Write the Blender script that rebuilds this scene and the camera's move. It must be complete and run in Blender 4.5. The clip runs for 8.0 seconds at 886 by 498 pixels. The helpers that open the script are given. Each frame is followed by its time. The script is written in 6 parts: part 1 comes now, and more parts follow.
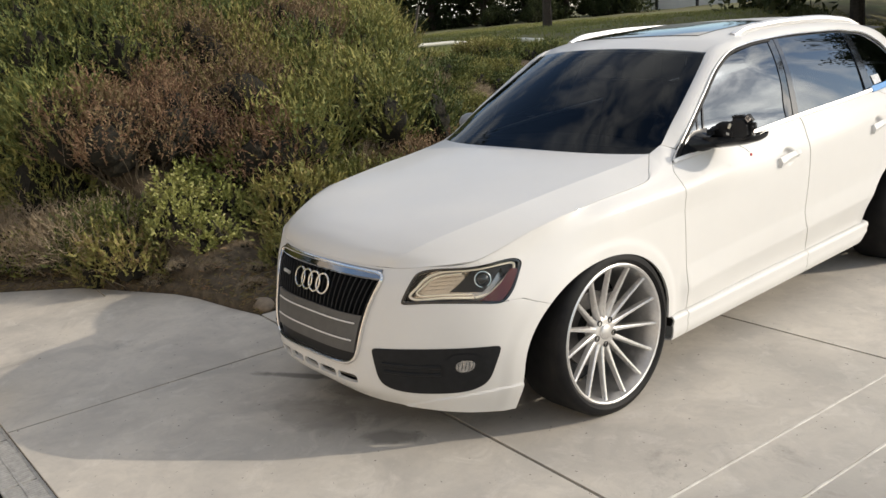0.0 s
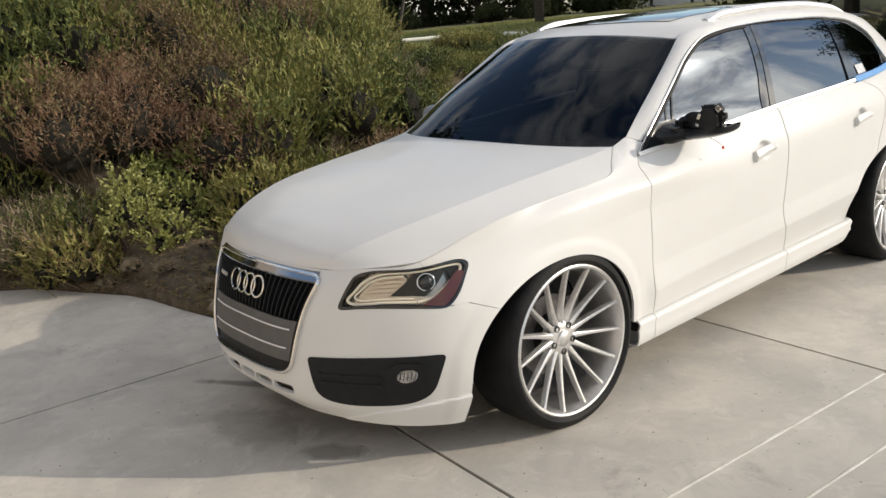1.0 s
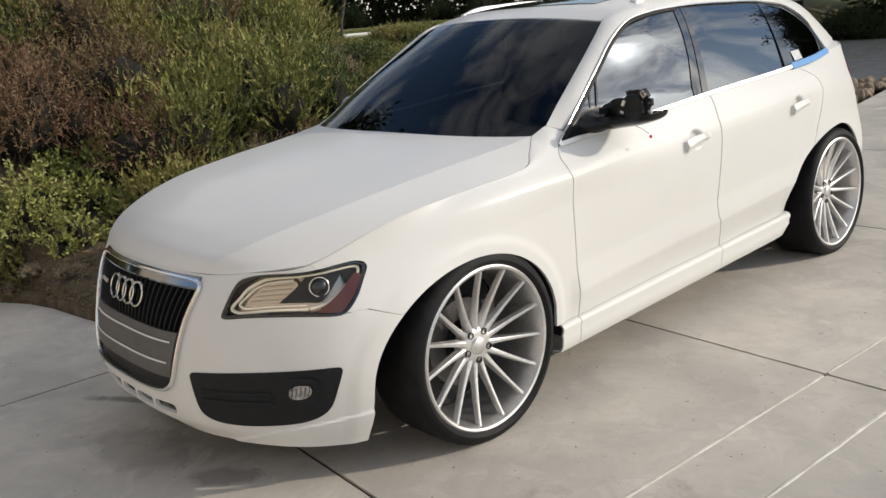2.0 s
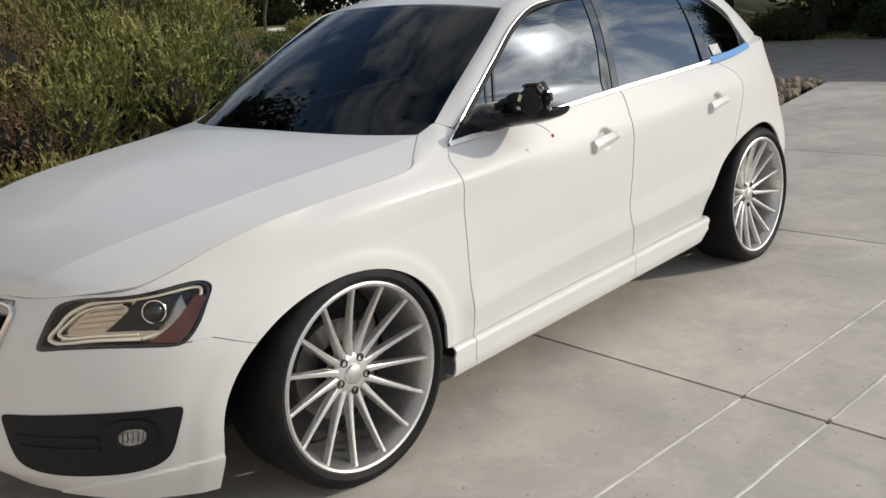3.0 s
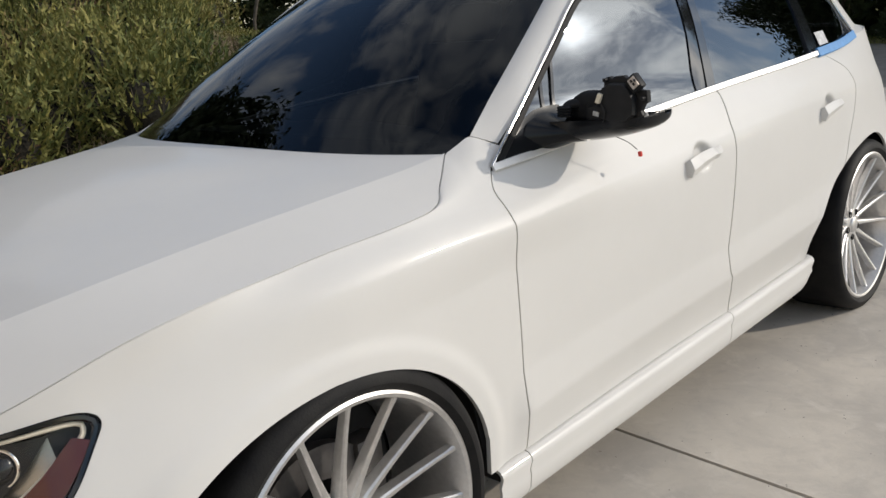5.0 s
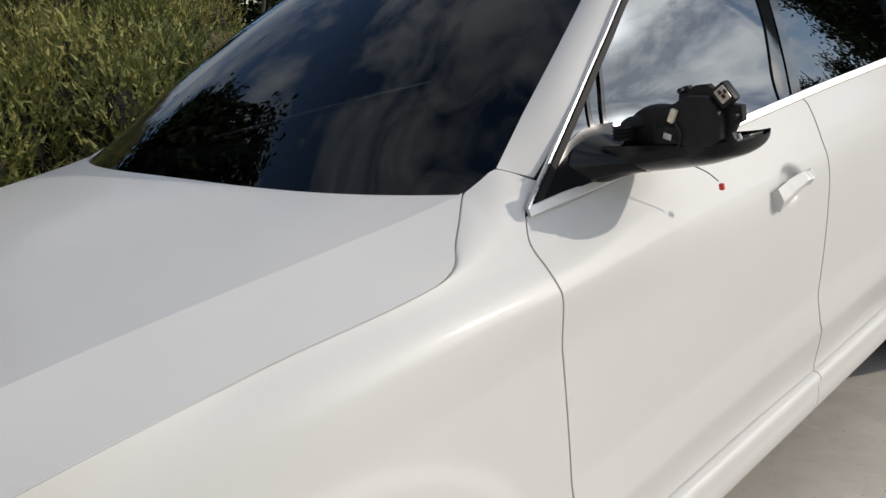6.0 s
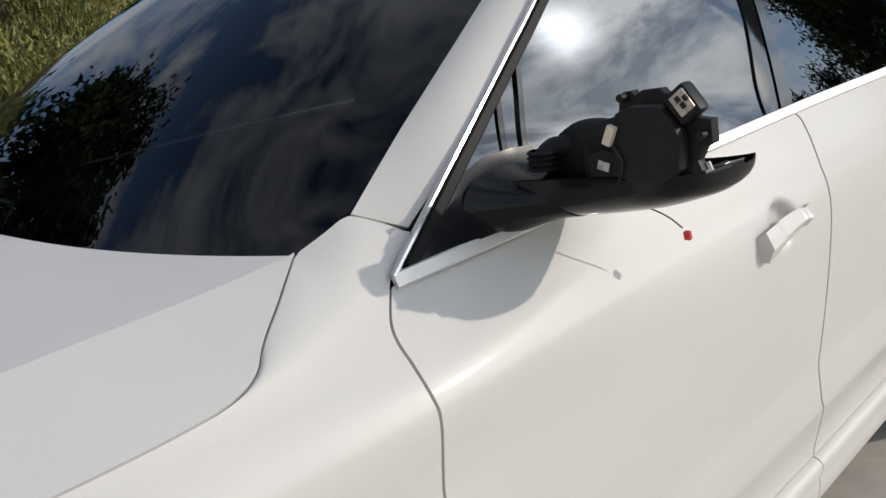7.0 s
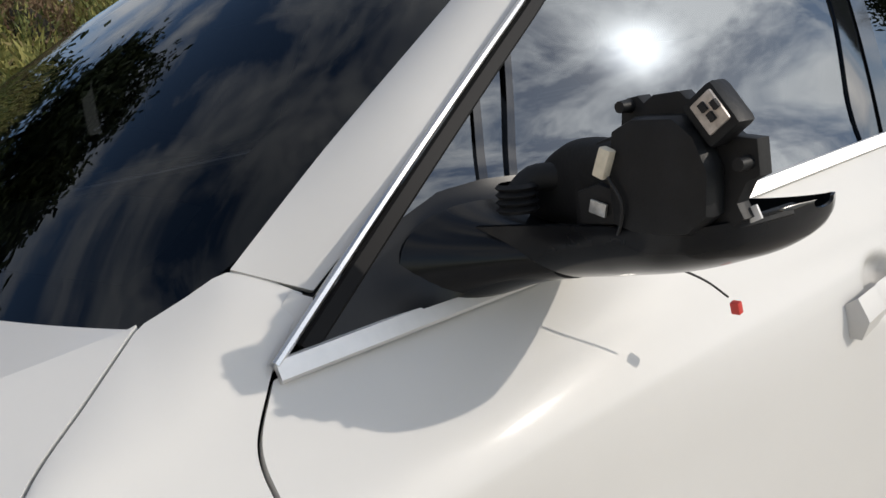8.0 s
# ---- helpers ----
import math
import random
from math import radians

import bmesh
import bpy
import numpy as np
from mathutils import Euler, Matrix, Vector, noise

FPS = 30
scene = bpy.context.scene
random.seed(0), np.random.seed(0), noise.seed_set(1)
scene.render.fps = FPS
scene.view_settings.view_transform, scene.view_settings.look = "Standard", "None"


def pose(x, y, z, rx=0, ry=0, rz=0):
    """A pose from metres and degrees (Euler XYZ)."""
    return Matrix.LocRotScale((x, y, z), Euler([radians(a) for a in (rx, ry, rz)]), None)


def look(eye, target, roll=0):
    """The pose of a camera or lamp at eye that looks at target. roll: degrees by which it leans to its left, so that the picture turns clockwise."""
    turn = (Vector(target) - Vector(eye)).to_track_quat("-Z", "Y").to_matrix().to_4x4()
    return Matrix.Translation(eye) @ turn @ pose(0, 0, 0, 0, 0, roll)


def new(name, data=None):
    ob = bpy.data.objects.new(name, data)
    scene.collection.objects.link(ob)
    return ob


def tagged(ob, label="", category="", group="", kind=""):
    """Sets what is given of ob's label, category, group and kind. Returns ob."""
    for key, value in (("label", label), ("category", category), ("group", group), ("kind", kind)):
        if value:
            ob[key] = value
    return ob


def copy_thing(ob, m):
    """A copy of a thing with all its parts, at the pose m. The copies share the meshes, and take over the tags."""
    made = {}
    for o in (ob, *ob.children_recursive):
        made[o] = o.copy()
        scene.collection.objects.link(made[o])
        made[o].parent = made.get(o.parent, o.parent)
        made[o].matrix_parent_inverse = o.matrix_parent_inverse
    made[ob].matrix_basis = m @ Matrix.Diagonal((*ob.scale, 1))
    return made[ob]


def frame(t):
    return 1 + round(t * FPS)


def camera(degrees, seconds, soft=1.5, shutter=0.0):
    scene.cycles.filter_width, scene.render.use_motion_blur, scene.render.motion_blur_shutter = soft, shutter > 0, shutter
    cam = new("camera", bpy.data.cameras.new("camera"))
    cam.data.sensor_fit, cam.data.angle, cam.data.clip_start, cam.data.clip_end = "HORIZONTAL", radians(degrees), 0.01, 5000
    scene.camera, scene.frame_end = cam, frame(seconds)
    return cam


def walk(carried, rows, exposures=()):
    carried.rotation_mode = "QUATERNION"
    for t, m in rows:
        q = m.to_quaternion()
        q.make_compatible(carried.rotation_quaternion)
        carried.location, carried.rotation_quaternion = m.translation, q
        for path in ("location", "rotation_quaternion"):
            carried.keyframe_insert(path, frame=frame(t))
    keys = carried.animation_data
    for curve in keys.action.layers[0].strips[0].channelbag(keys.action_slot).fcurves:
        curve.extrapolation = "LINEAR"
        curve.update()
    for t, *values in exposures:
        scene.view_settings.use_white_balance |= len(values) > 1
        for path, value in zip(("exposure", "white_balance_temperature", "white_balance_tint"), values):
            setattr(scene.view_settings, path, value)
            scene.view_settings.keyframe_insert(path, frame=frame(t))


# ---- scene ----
cam = camera(54.5, 8.0)
PATH = [
    (0, (3.173, -2.63, 1.714), (1.648, -1.443, 1.199), -5.4),
    (0.5, (3.144, -2.486, 1.676), (1.62, -1.299, 1.16), -5.5),
    (1, (3.097, -2.307, 1.633), (1.576, -1.117, 1.113), -5.4),
    (1.5, (3.046, -2.158, 1.578), (1.544, -0.945, 1.055), -5.4),
    (3, (2.863, -1.549, 1.46), (1.501, -0.19, 0.917), -4.6),
    (3.5, (2.753, -1.387, 1.424), (1.402, -0.016, 0.88), -4.2),
    (4, (2.504, -1.247, 1.421), (1.158, 0.126, 0.873), -4.1),
    (5.5, (1.904, -0.706, 1.32), (0.53, 0.655, 0.811), -5.2),
    (6, (1.713, -0.509, 1.328), (0.325, 0.834, 0.809), -5.5),
    (6.5, (1.573, -0.264, 1.267), (0.204, 1.111, 0.783), -5.8),
    (7, (1.498, -0.039, 1.256), (0.127, 1.338, 0.782), -5.6),
    (7.5, (1.434, 0.153, 1.232), (-0.001, 1.466, 0.768), -5.4),
    (8, (1.373, 0.284, 1.206), (-0.146, 1.526, 0.815), -5.4),
]
EXPOSURES = [(0, 0.28, 7150, 10), (1.5, 0.17, 7050, 10), (3.0, -0.06, 6850, 10), (5.5, -0.17, 6800, 10), (6.5, -0.23, 6750, 10), (8, -0.15, 6750, 10)]
walk(cam, [(t, look(eye, target, roll)) for t, eye, target, roll in PATH], EXPOSURES)

# ---- light ----
SUN_AZ, SUN_EL = radians(45.0), radians(25.0)
SUN_DIR = Vector((math.cos(SUN_EL) * math.cos(SUN_AZ), math.cos(SUN_EL) * math.sin(SUN_AZ), math.sin(SUN_EL)))
world = bpy.data.worlds.new("sky")
scene.world = world
world.use_nodes = True
wn, wl = world.node_tree.nodes, world.node_tree.links
wn.clear()
w_out, w_bg, w_sky = wn.new("ShaderNodeOutputWorld"), wn.new("ShaderNodeBackground"), wn.new("ShaderNodeTexSky")
w_sky.sky_type, w_sky.sun_disc = "NISHITA", False
w_sky.dust_density, w_sky.ozone_density = 0.3, 2.0
w_sky.sun_elevation, w_sky.sun_rotation = SUN_EL, math.pi / 2 - SUN_AZ
w_co, w_map, w_noise, w_ramp, w_mix = (wn.new("ShaderNodeTexCoord"), wn.new("ShaderNodeMapping"), wn.new("ShaderNodeTexNoise"),
                                       wn.new("ShaderNodeValToRGB"), wn.new("ShaderNodeMix"))
w_map.inputs["Scale"].default_value = (1.0, 1.0, 1.7)
w_map.inputs["Rotation"].default_value = (0.25, 0.1, 0.3)
w_noise.inputs["Scale"].default_value, w_noise.inputs["Detail"].default_value, w_noise.inputs["Roughness"].default_value = 3.8, 9.0, 0.60
w_noise.inputs["Distortion"].default_value = 0.35
w_ramp.color_ramp.elements[0].position, w_ramp.color_ramp.elements[1].position = 0.43, 0.63
w_mix.data_type = "RGBA"
w_mix.inputs["B"].default_value = (6.0, 6.0, 6.0, 1.0)
wl.new(w_co.outputs["Generated"], w_map.inputs["Vector"])
wl.new(w_map.outputs["Vector"], w_noise.inputs["Vector"])
wl.new(w_noise.outputs["Fac"], w_ramp.inputs["Fac"])
# clouds glow towards the sun, which stands behind thin cloud
w_dot, w_max, w_pow, w_gain = (wn.new("ShaderNodeVectorMath"), wn.new("ShaderNodeMath"), wn.new("ShaderNodeMath"), wn.new("ShaderNodeMath"))
w_dot.operation, w_dot.inputs[1].default_value = "DOT_PRODUCT", SUN_DIR
w_max.operation, w_max.inputs[1].default_value = "MAXIMUM", 0.0
w_pow.operation, w_pow.inputs[1].default_value = "POWER", 14.0
w_gain.operation, w_gain.inputs[1].default_value, w_gain.inputs[2].default_value = "MULTIPLY_ADD", 22.0, 5.5
w_rgb = wn.new("ShaderNodeCombineColor")
w_halo, w_hgain, w_add, w_sum = wn.new("ShaderNodeMath"), wn.new("ShaderNodeMath"), wn.new("ShaderNodeCombineColor"), wn.new("ShaderNodeMix")
w_halo.operation, w_halo.inputs[1].default_value = "POWER", 900.0
w_hgain.operation, w_hgain.inputs[1].default_value = "MULTIPLY", 55.0
wl.new(w_co.outputs["Generated"], w_dot.inputs[0])
wl.new(w_dot.outputs["Value"], w_max.inputs[0])
wl.new(w_max.outputs["Value"], w_pow.inputs[0])
wl.new(w_pow.outputs["Value"], w_gain.inputs[0])
wl.new(w_max.outputs["Value"], w_halo.inputs[0])
wl.new(w_halo.outputs["Value"], w_hgain.inputs[0])
for k in range(3):
    wl.new(w_gain.outputs["Value"], w_rgb.inputs[k])
    wl.new(w_hgain.outputs["Value"], w_add.inputs[k])
wl.new(w_rgb.outputs["Color"], w_mix.inputs["B"])
wl.new(w_ramp.outputs["Color"], w_mix.inputs["Factor"])
w_sum.data_type, w_sum.blend_type = "RGBA", "ADD"
w_sum.inputs["Factor"].default_value = 1.0
wl.new(w_sky.outputs["Color"], w_mix.inputs["A"])
wl.new(w_mix.outputs["Result"], w_sum.inputs["A"])
wl.new(w_add.outputs["Color"], w_sum.inputs["B"])
wl.new(w_sum.outputs["Result"], w_bg.inputs["Color"])
w_bg.inputs["Strength"].default_value = 0.165
wl.new(w_bg.outputs["Background"], w_out.inputs["Surface"])
sun = new("sun", bpy.data.lights.new("sun", "SUN"))
sun.data.energy, sun.data.angle, sun.data.color = 2.3, radians(0.6), (1.0, 0.93, 0.84)
sun.matrix_world = look(SUN_DIR * 50, (0, 0, 0))


# ---- materials ----
def mat(name, base, rough=0.5, metal=0.0, coat=0.0, var=0.0, scale=8.0, bump=0.0, bump_scale=60.0, second=None, spread=(0.35, 0.65),
        trans=0.0, ior=1.45, emit=0.0, island=0.0, coat_rough=0.05, spec=0.5):
    m = bpy.data.materials.new(name)
    m.use_nodes = True
    n, l = m.node_tree.nodes, m.node_tree.links
    b = n["Principled BSDF"]
    b.inputs["Base Color"].default_value = (*base, 1)
    b.inputs["Roughness"].default_value, b.inputs["Metallic"].default_value = rough, metal
    b.inputs["Coat Weight"].default_value, b.inputs["Coat Roughness"].default_value = coat, coat_rough
    b.inputs["Transmission Weight"].default_value, b.inputs["IOR"].default_value = trans, ior
    b.inputs["Specular IOR Level"].default_value = spec
    co = n.new("ShaderNodeTexCoord")
    if second is not None or var:
        nz, ramp, mix = n.new("ShaderNodeTexNoise"), n.new("ShaderNodeValToRGB"), n.new("ShaderNodeMix")
        nz.inputs["Scale"].default_value, nz.inputs["Detail"].default_value, nz.inputs["Roughness"].default_value = scale, 6.0, 0.62
        ramp.color_ramp.elements[0].position, ramp.color_ramp.elements[1].position = spread
        mix.data_type = "RGBA"
        mix.inputs["A"].default_value = (*base, 1)
        other = second if second is not None else tuple(c * (1 - var) for c in base)
        mix.inputs["B"].default_value = (*other, 1)
        l.new(co.outputs["Object"], nz.inputs["Vector"])
        l.new(nz.outputs["Fac"], ramp.inputs["Fac"])
        l.new(ramp.outputs["Color"], mix.inputs["Factor"])
        last = mix.outputs["Result"]
        if island:
            geo, hsv, mr = n.new("ShaderNodeNewGeometry"), n.new("ShaderNodeHueSaturation"), n.new("ShaderNodeMapRange")
            mr.inputs["To Min"].default_value, mr.inputs["To Max"].default_value = 1 - island, 1 + island
            l.new(geo.outputs["Random Per Island"], mr.inputs["Value"])
            l.new(mr.outputs["Result"], hsv.inputs["Value"])
            l.new(last, hsv.inputs["Color"])
            last = hsv.outputs["Color"]
        l.new(last, b.inputs["Base Color"])
    if bump:
        nb, bp = n.new("ShaderNodeTexNoise"), n.new("ShaderNodeBump")
        nb.inputs["Scale"].default_value, nb.inputs["Detail"].default_value = bump_scale, 5.0
        bp.inputs["Strength"].default_value, bp.inputs["Distance"].default_value = bump, 0.01
        l.new(co.outputs["Object"], nb.inputs["Vector"])
        l.new(nb.outputs["Fac"], bp.inputs["Height"])
        l.new(bp.outputs["Normal"], b.inputs["Normal"])
    if emit:
        b.inputs["Emission Color"].default_value, b.inputs["Emission Strength"].default_value = (*base, 1), emit
    return m


PAINT = mat("white_paint", (0.66, 0.65, 0.63), 0.42, coat=0.25, coat_rough=0.06, var=0.03, scale=3.0, spec=0.25)
INNER = mat("inner_black", (0.012, 0.012, 0.013), 0.7)
PLASTIC = mat("black_plastic", (0.014, 0.015, 0.017), 0.5, spec=0.25, var=0.3, scale=30, bump=0.05, bump_scale=300)
SEAL = mat("dark_seal", (0.012, 0.012, 0.013), 0.5, spec=0.12)
GLOSS = mat("gloss_black", (0.008, 0.009, 0.011), 0.08, coat=0.6)
CHROME = mat("chrome", (0.72, 0.71, 0.70), 0.16, metal=1.0)
SATIN = mat("satin_aluminium", (0.80, 0.79, 0.78), 0.5, metal=1.0, var=0.06, scale=40)
BRUSHED = mat("brushed_silver", (0.72, 0.71, 0.70), 0.42, metal=1.0, var=0.12, scale=60, bump=0.03, bump_scale=400)
RUBBER = mat("tyre_rubber", (0.007, 0.007, 0.008), 0.6, spec=0.2, second=(0.014, 0.0135, 0.013), scale=14, bump=0.12, bump_scale=220)
IRON = mat("brake_iron", (0.16, 0.15, 0.145), 0.45, metal=0.8, var=0.3, scale=25)


def glass_mat(name, tint, rough=0.0, ior=1.85, sheen=(0.86, 0.93, 1.0)):
    m = bpy.data.materials.new(name)
    m.use_nodes = True
    n, l = m.node_tree.nodes, m.node_tree.links
    n.clear()
    out, mix, tr, gl, fr = (n.new("ShaderNodeOutputMaterial"), n.new("ShaderNodeMixShader"), n.new("ShaderNodeBsdfTransparent"),
                            n.new("ShaderNodeBsdfGlossy"), n.new("ShaderNodeFresnel"))
    tr.inputs["Color"].default_value = (*tint, 1)
    gl.inputs["Roughness"].default_value, gl.inputs["Color"].default_value = rough, (*sheen, 1.0)
    fr.inputs["IOR"].default_value = ior
    l.new(fr.outputs["Fac"], mix.inputs["Fac"])
    l.new(tr.outputs["BSDF"], mix.inputs[1])
    l.new(gl.outputs["BSDF"], mix.inputs[2])
    l.new(mix.outputs["Shader"], out.inputs["Surface"])
    return m


TINT = glass_mat("tinted_glass", (0.035, 0.038, 0.042), ior=2.05)
SCREEN = glass_mat("windscreen_glass", (0.24, 0.26, 0.27), ior=1.40, sheen=(0.70, 0.76, 0.84))
CLEAR = glass_mat("clear_cover", (0.94, 0.94, 0.93), ior=1.30, sheen=(0.8, 0.8, 0.8))


# ---- mesh helpers ----
def part(name, bm, material, parent=None, label="", smooth=True, thick=0.0):
    me = bpy.data.meshes.new(name)
    bm.normal_update()
    if thick:
        # a car panel keeps its outer face: its thickness goes inward
        turned = sum(f.calc_area() * f.normal.dot(f.calc_center_median() - Vector((0, 1.4, 0.6))) for f in bm.faces)
        flipped = parent is not None and parent.name == "car" and turned < 0
        bmesh.ops.solidify(bm, geom=bm.faces[:], thickness=-thick if flipped else thick)
        bm.normal_update()
    bm.to_mesh(me)
    bm.free()
    if material is not None:
        me.materials.append(material)
    if smooth:
        me.polygons.foreach_set("use_smooth", [True] * len(me.polygons))
        me.set_sharp_from_angle(angle=radians(38))
    ob = new(name, me)
    ob.parent = parent
    if label:
        ob["label"] = label
    return ob


def thing(name, label, category, place=(0, 0, 0), group="", kind=""):
    ob = new(name)
    ob.location = place
    return tagged(ob, label, category, group, kind)


def hermite(ctrl, knots, ts):
    """Smooth curve through control points."""
    c, k, ts = np.asarray(ctrl, float), np.asarray(knots, float), np.clip(np.asarray(ts, float), knots[0], knots[-1])
    d = (c[1:] - c[:-1]) / (k[1:] - k[:-1])[:, None]
    h = k[1:] - k[:-1]
    m = np.empty_like(c)
    m[0], m[-1] = d[0], d[-1]
    m[1:-1] = (d[:-1] * h[1:, None] + d[1:] * h[:-1, None]) / (h[1:] + h[:-1])[:, None]
    i = np.clip(np.searchsorted(k, ts, side="right") - 1, 0, len(k) - 2)
    hh = h[i]
    u = ((ts - k[i]) / hh)[:, None]
    hh = hh[:, None]
    return ((2 * u**3 - 3 * u**2 + 1) * c[i] + (u**3 - 2 * u**2 + u) * hh * m[i] + (-2 * u**3 + 3 * u**2) * c[i + 1] + (u**3 - u**2) * hh * m[i + 1])


def curve(ctrl, n):
    """n points, evenly spread along a smooth curve through the control points."""
    c = np.asarray(ctrl, float)
    k = np.r_[0, np.cumsum(np.linalg.norm(c[1:] - c[:-1], axis=1))]
    return hermite(c, k, np.linspace(0, k[-1], n))


def grid_mesh(P, bm=None, flip=False, closed=False):
    """Faces over an array of points (rows, columns, 3)."""
    bm = bm or bmesh.new()
    P = np.asarray(P)
    vs = [[bm.verts.new(p) for p in row] for row in P]
    n = len(vs[0])
    for a, b in zip(vs, vs[1:]):
        for j in range(n if closed else n - 1):
            q = (a[j], a[(j + 1) % n], b[(j + 1) % n], b[j])
            bm.faces.new(q[::-1] if flip else q)
    return bm


def box(bm, centre, size, turn=None, bevel=0.0):
    m = Matrix.Translation(centre) @ (turn or Matrix()) @ Matrix.Diagonal((*size, 1))
    made = bmesh.ops.create_cube(bm, size=1.0, matrix=m)["verts"]
    if bevel:
        edges = list({e for v in made for e in v.link_edges})
        bmesh.ops.bevel(bm, geom=edges, offset=bevel, segments=2, affect="EDGES", profile=0.6)
    return bm


def ribbon(bm, pts, out, width, thick, closed=False):
    """A bar with softened corners along pts; out: its outward way, one or per point."""
    pts = np.asarray(pts, float)
    out = np.broadcast_to(np.asarray(out, float), pts.shape)
    tan = np.gradient(pts, axis=0) if not closed else np.roll(pts, -1, 0) - np.roll(pts, 1, 0)
    tan /= np.linalg.norm(tan, axis=1)[:, None]
    o = out - (out * tan).sum(1)[:, None] * tan
    o /= np.linalg.norm(o, axis=1)[:, None]
    side = np.cross(tan, o)
    w, t, r = width / 2, thick / 2, min(width, thick) * 0.28
    prof = [(-w, -t), (w, -t), (w, t - r), (w - r, t), (-w + r, t), (-w, t - r)]
    rings = [[p + side[i] * a + o[i] * b for a, b in prof] for i, p in enumerate(pts)]
    vs = [[bm.verts.new(q) for q in ring] for ring in rings]
    k = len(prof)
    pairs = list(zip(vs, vs[1:])) + ([(vs[-1], vs[0])] if closed else [])
    for a, b in pairs:
        for j in range(k):
            bm.faces.new((a[j], a[(j + 1) % k], b[(j + 1) % k], b[j]))
    if not closed:
        bm.faces.new(vs[0][::-1])
        bm.faces.new(vs[-1])
    bmesh.ops.recalc_face_normals(bm, faces=bm.faces)
    return bm


def tube(bm, pts, r, sides=8):
    """A round rod along pts; r: one radius or one per point."""
    pts = np.asarray(pts, float)
    r = np.broadcast_to(r, len(pts))
    tan = np.gradient(pts, axis=0)
    tan /= np.linalg.norm(tan, axis=1)[:, None] + 1e-12
    ref = np.array((0.31, 0.17, 0.93)) if abs(tan[0][2]) < 0.8 else np.array((0.9, 0.3, 0.1))
    a = np.cross(tan, ref)
    a /= np.linalg.norm(a, axis=1)[:, None]
    b = np.cross(tan, a)
    ang = np.arange(sides) * 2 * math.pi / sides
    vs = [[bm.verts.new(p + rr * (math.cos(q) * u + math.sin(q) * v)) for q in ang] for p, rr, u, v in zip(pts, r, a, b)]
    for x, y in zip(vs, vs[1:]):
        for j in range(sides):
            bm.faces.new((x[j], x[(j + 1) % sides], y[(j + 1) % sides], y[j]))
    bm.faces.new(vs[0][::-1])
    bm.faces.new(vs[-1])
    bmesh.ops.recalc_face_normals(bm, faces=bm.faces)
    return bm


def lathe(bm, prof, centre, axis="x", n=64, flip=False):
    """Turns (radius, along) round the x axis through centre."""
    ang = np.linspace(0, 2 * math.pi, n, endpoint=False)
    P = [[(centre[0] + a, centre[1] + r * math.cos(q), centre[2] + r * math.sin(q)) for q in ang] for r, a in prof]
    return grid_mesh(P, bm, flip=flip, closed=True)


def smooth01(x):
    x = np.clip(x, 0, 1)
    return x * x * (3 - 2 * x)



# ---- the car: the outer skin ----
# Stations run round the left half from the middle of the nose to the middle of the tail; six levels from the bottom edge to the top edge.
KNOT = [0.0, 0.38, 0.61, 0.86, 1.10, 1.47, 1.84, 2.05, 2.57, 3.07, 3.77, 4.28, 4.67, 5.05, 5.43, 5.84]
LEVEL_BOTTOM = [(0, -.87, .215), (.38, -.825, .20), (.58, -.705, .178), (.705, -.555, .156), (.765, -.41, .15), (.85, 0, .19), (.85, .37, .2), (.85, .58, .2),
                (.855, 1.1, .2), (.86, 1.6, .205), (.86, 2.3, .21), (.85, 2.81, .2), (.82, 3.18, .2), (.69, 3.40, .22), (.4, 3.54, .22), (0, 3.57, .22)]
LEVEL_LOW = [(0, -.945, .30), (.38, -.885, .29), (.58, -.755, .28), (.745, -.585, .28), (.835, -.40, .29), (.89, 0, .35), (.875, .37, .36), (.868, .58, .36),
             (.860, 1.1, .36), (.866, 1.6, .36), (.870, 2.3, .365), (.89, 2.81, .37), (.855, 3.18, .36), (.72, 3.45, .36), (.4, 3.61, .36), (0, 3.64, .36)]
LEVEL_MID = [(0, -.935, .45), (.385, -.885, .45), (.585, -.765, .45), (.785, -.575, .45), (.87, -.37, .45), (.90, 0, .55), (.89, .37, .58), (.884, .58, .58),
             (.890, 1.1, .56), (.900, 1.6, .56), (.905, 2.3, .57), (.903, 2.81, .6), (.865, 3.18, .6), (.73, 3.47, .6), (.4, 3.63, .6), (0, 3.66, .6)]
LEVEL_WAIST = [(0, -.90, .60), (.39, -.85, .60), (.58, -.745, .62), (.785, -.545, .62), (.868, -.36, .62), (.897, 0, .72), (.893, .37, .78), (.890, .58, .80),
               (.902, 1.1, .83), (.915, 1.6, .845), (.915, 2.3, .87), (.898, 2.81, .87), (.832, 3.18, .86), (.67, 3.40, .85), (.4, 3.55, .85), (0, 3.59, .85)]
LEVEL_ROLL = [(0, -.868, .70), (.40, -.81, .70), (.57, -.728, .71), (.748, -.54, .725), (.806, -.37, .785), (.876, 0, .862), (.884, .37, .888), (.882, .58, .905),
              (.868, 1.1, .945), (.889, 1.6, .965), (.892, 2.3, 1.0), (.865, 2.81, 1.01), (.782, 3.18, 1.01), (.64, 3.36, 1.0), (.4, 3.49, 1.0), (0, 3.54, 1.0)]
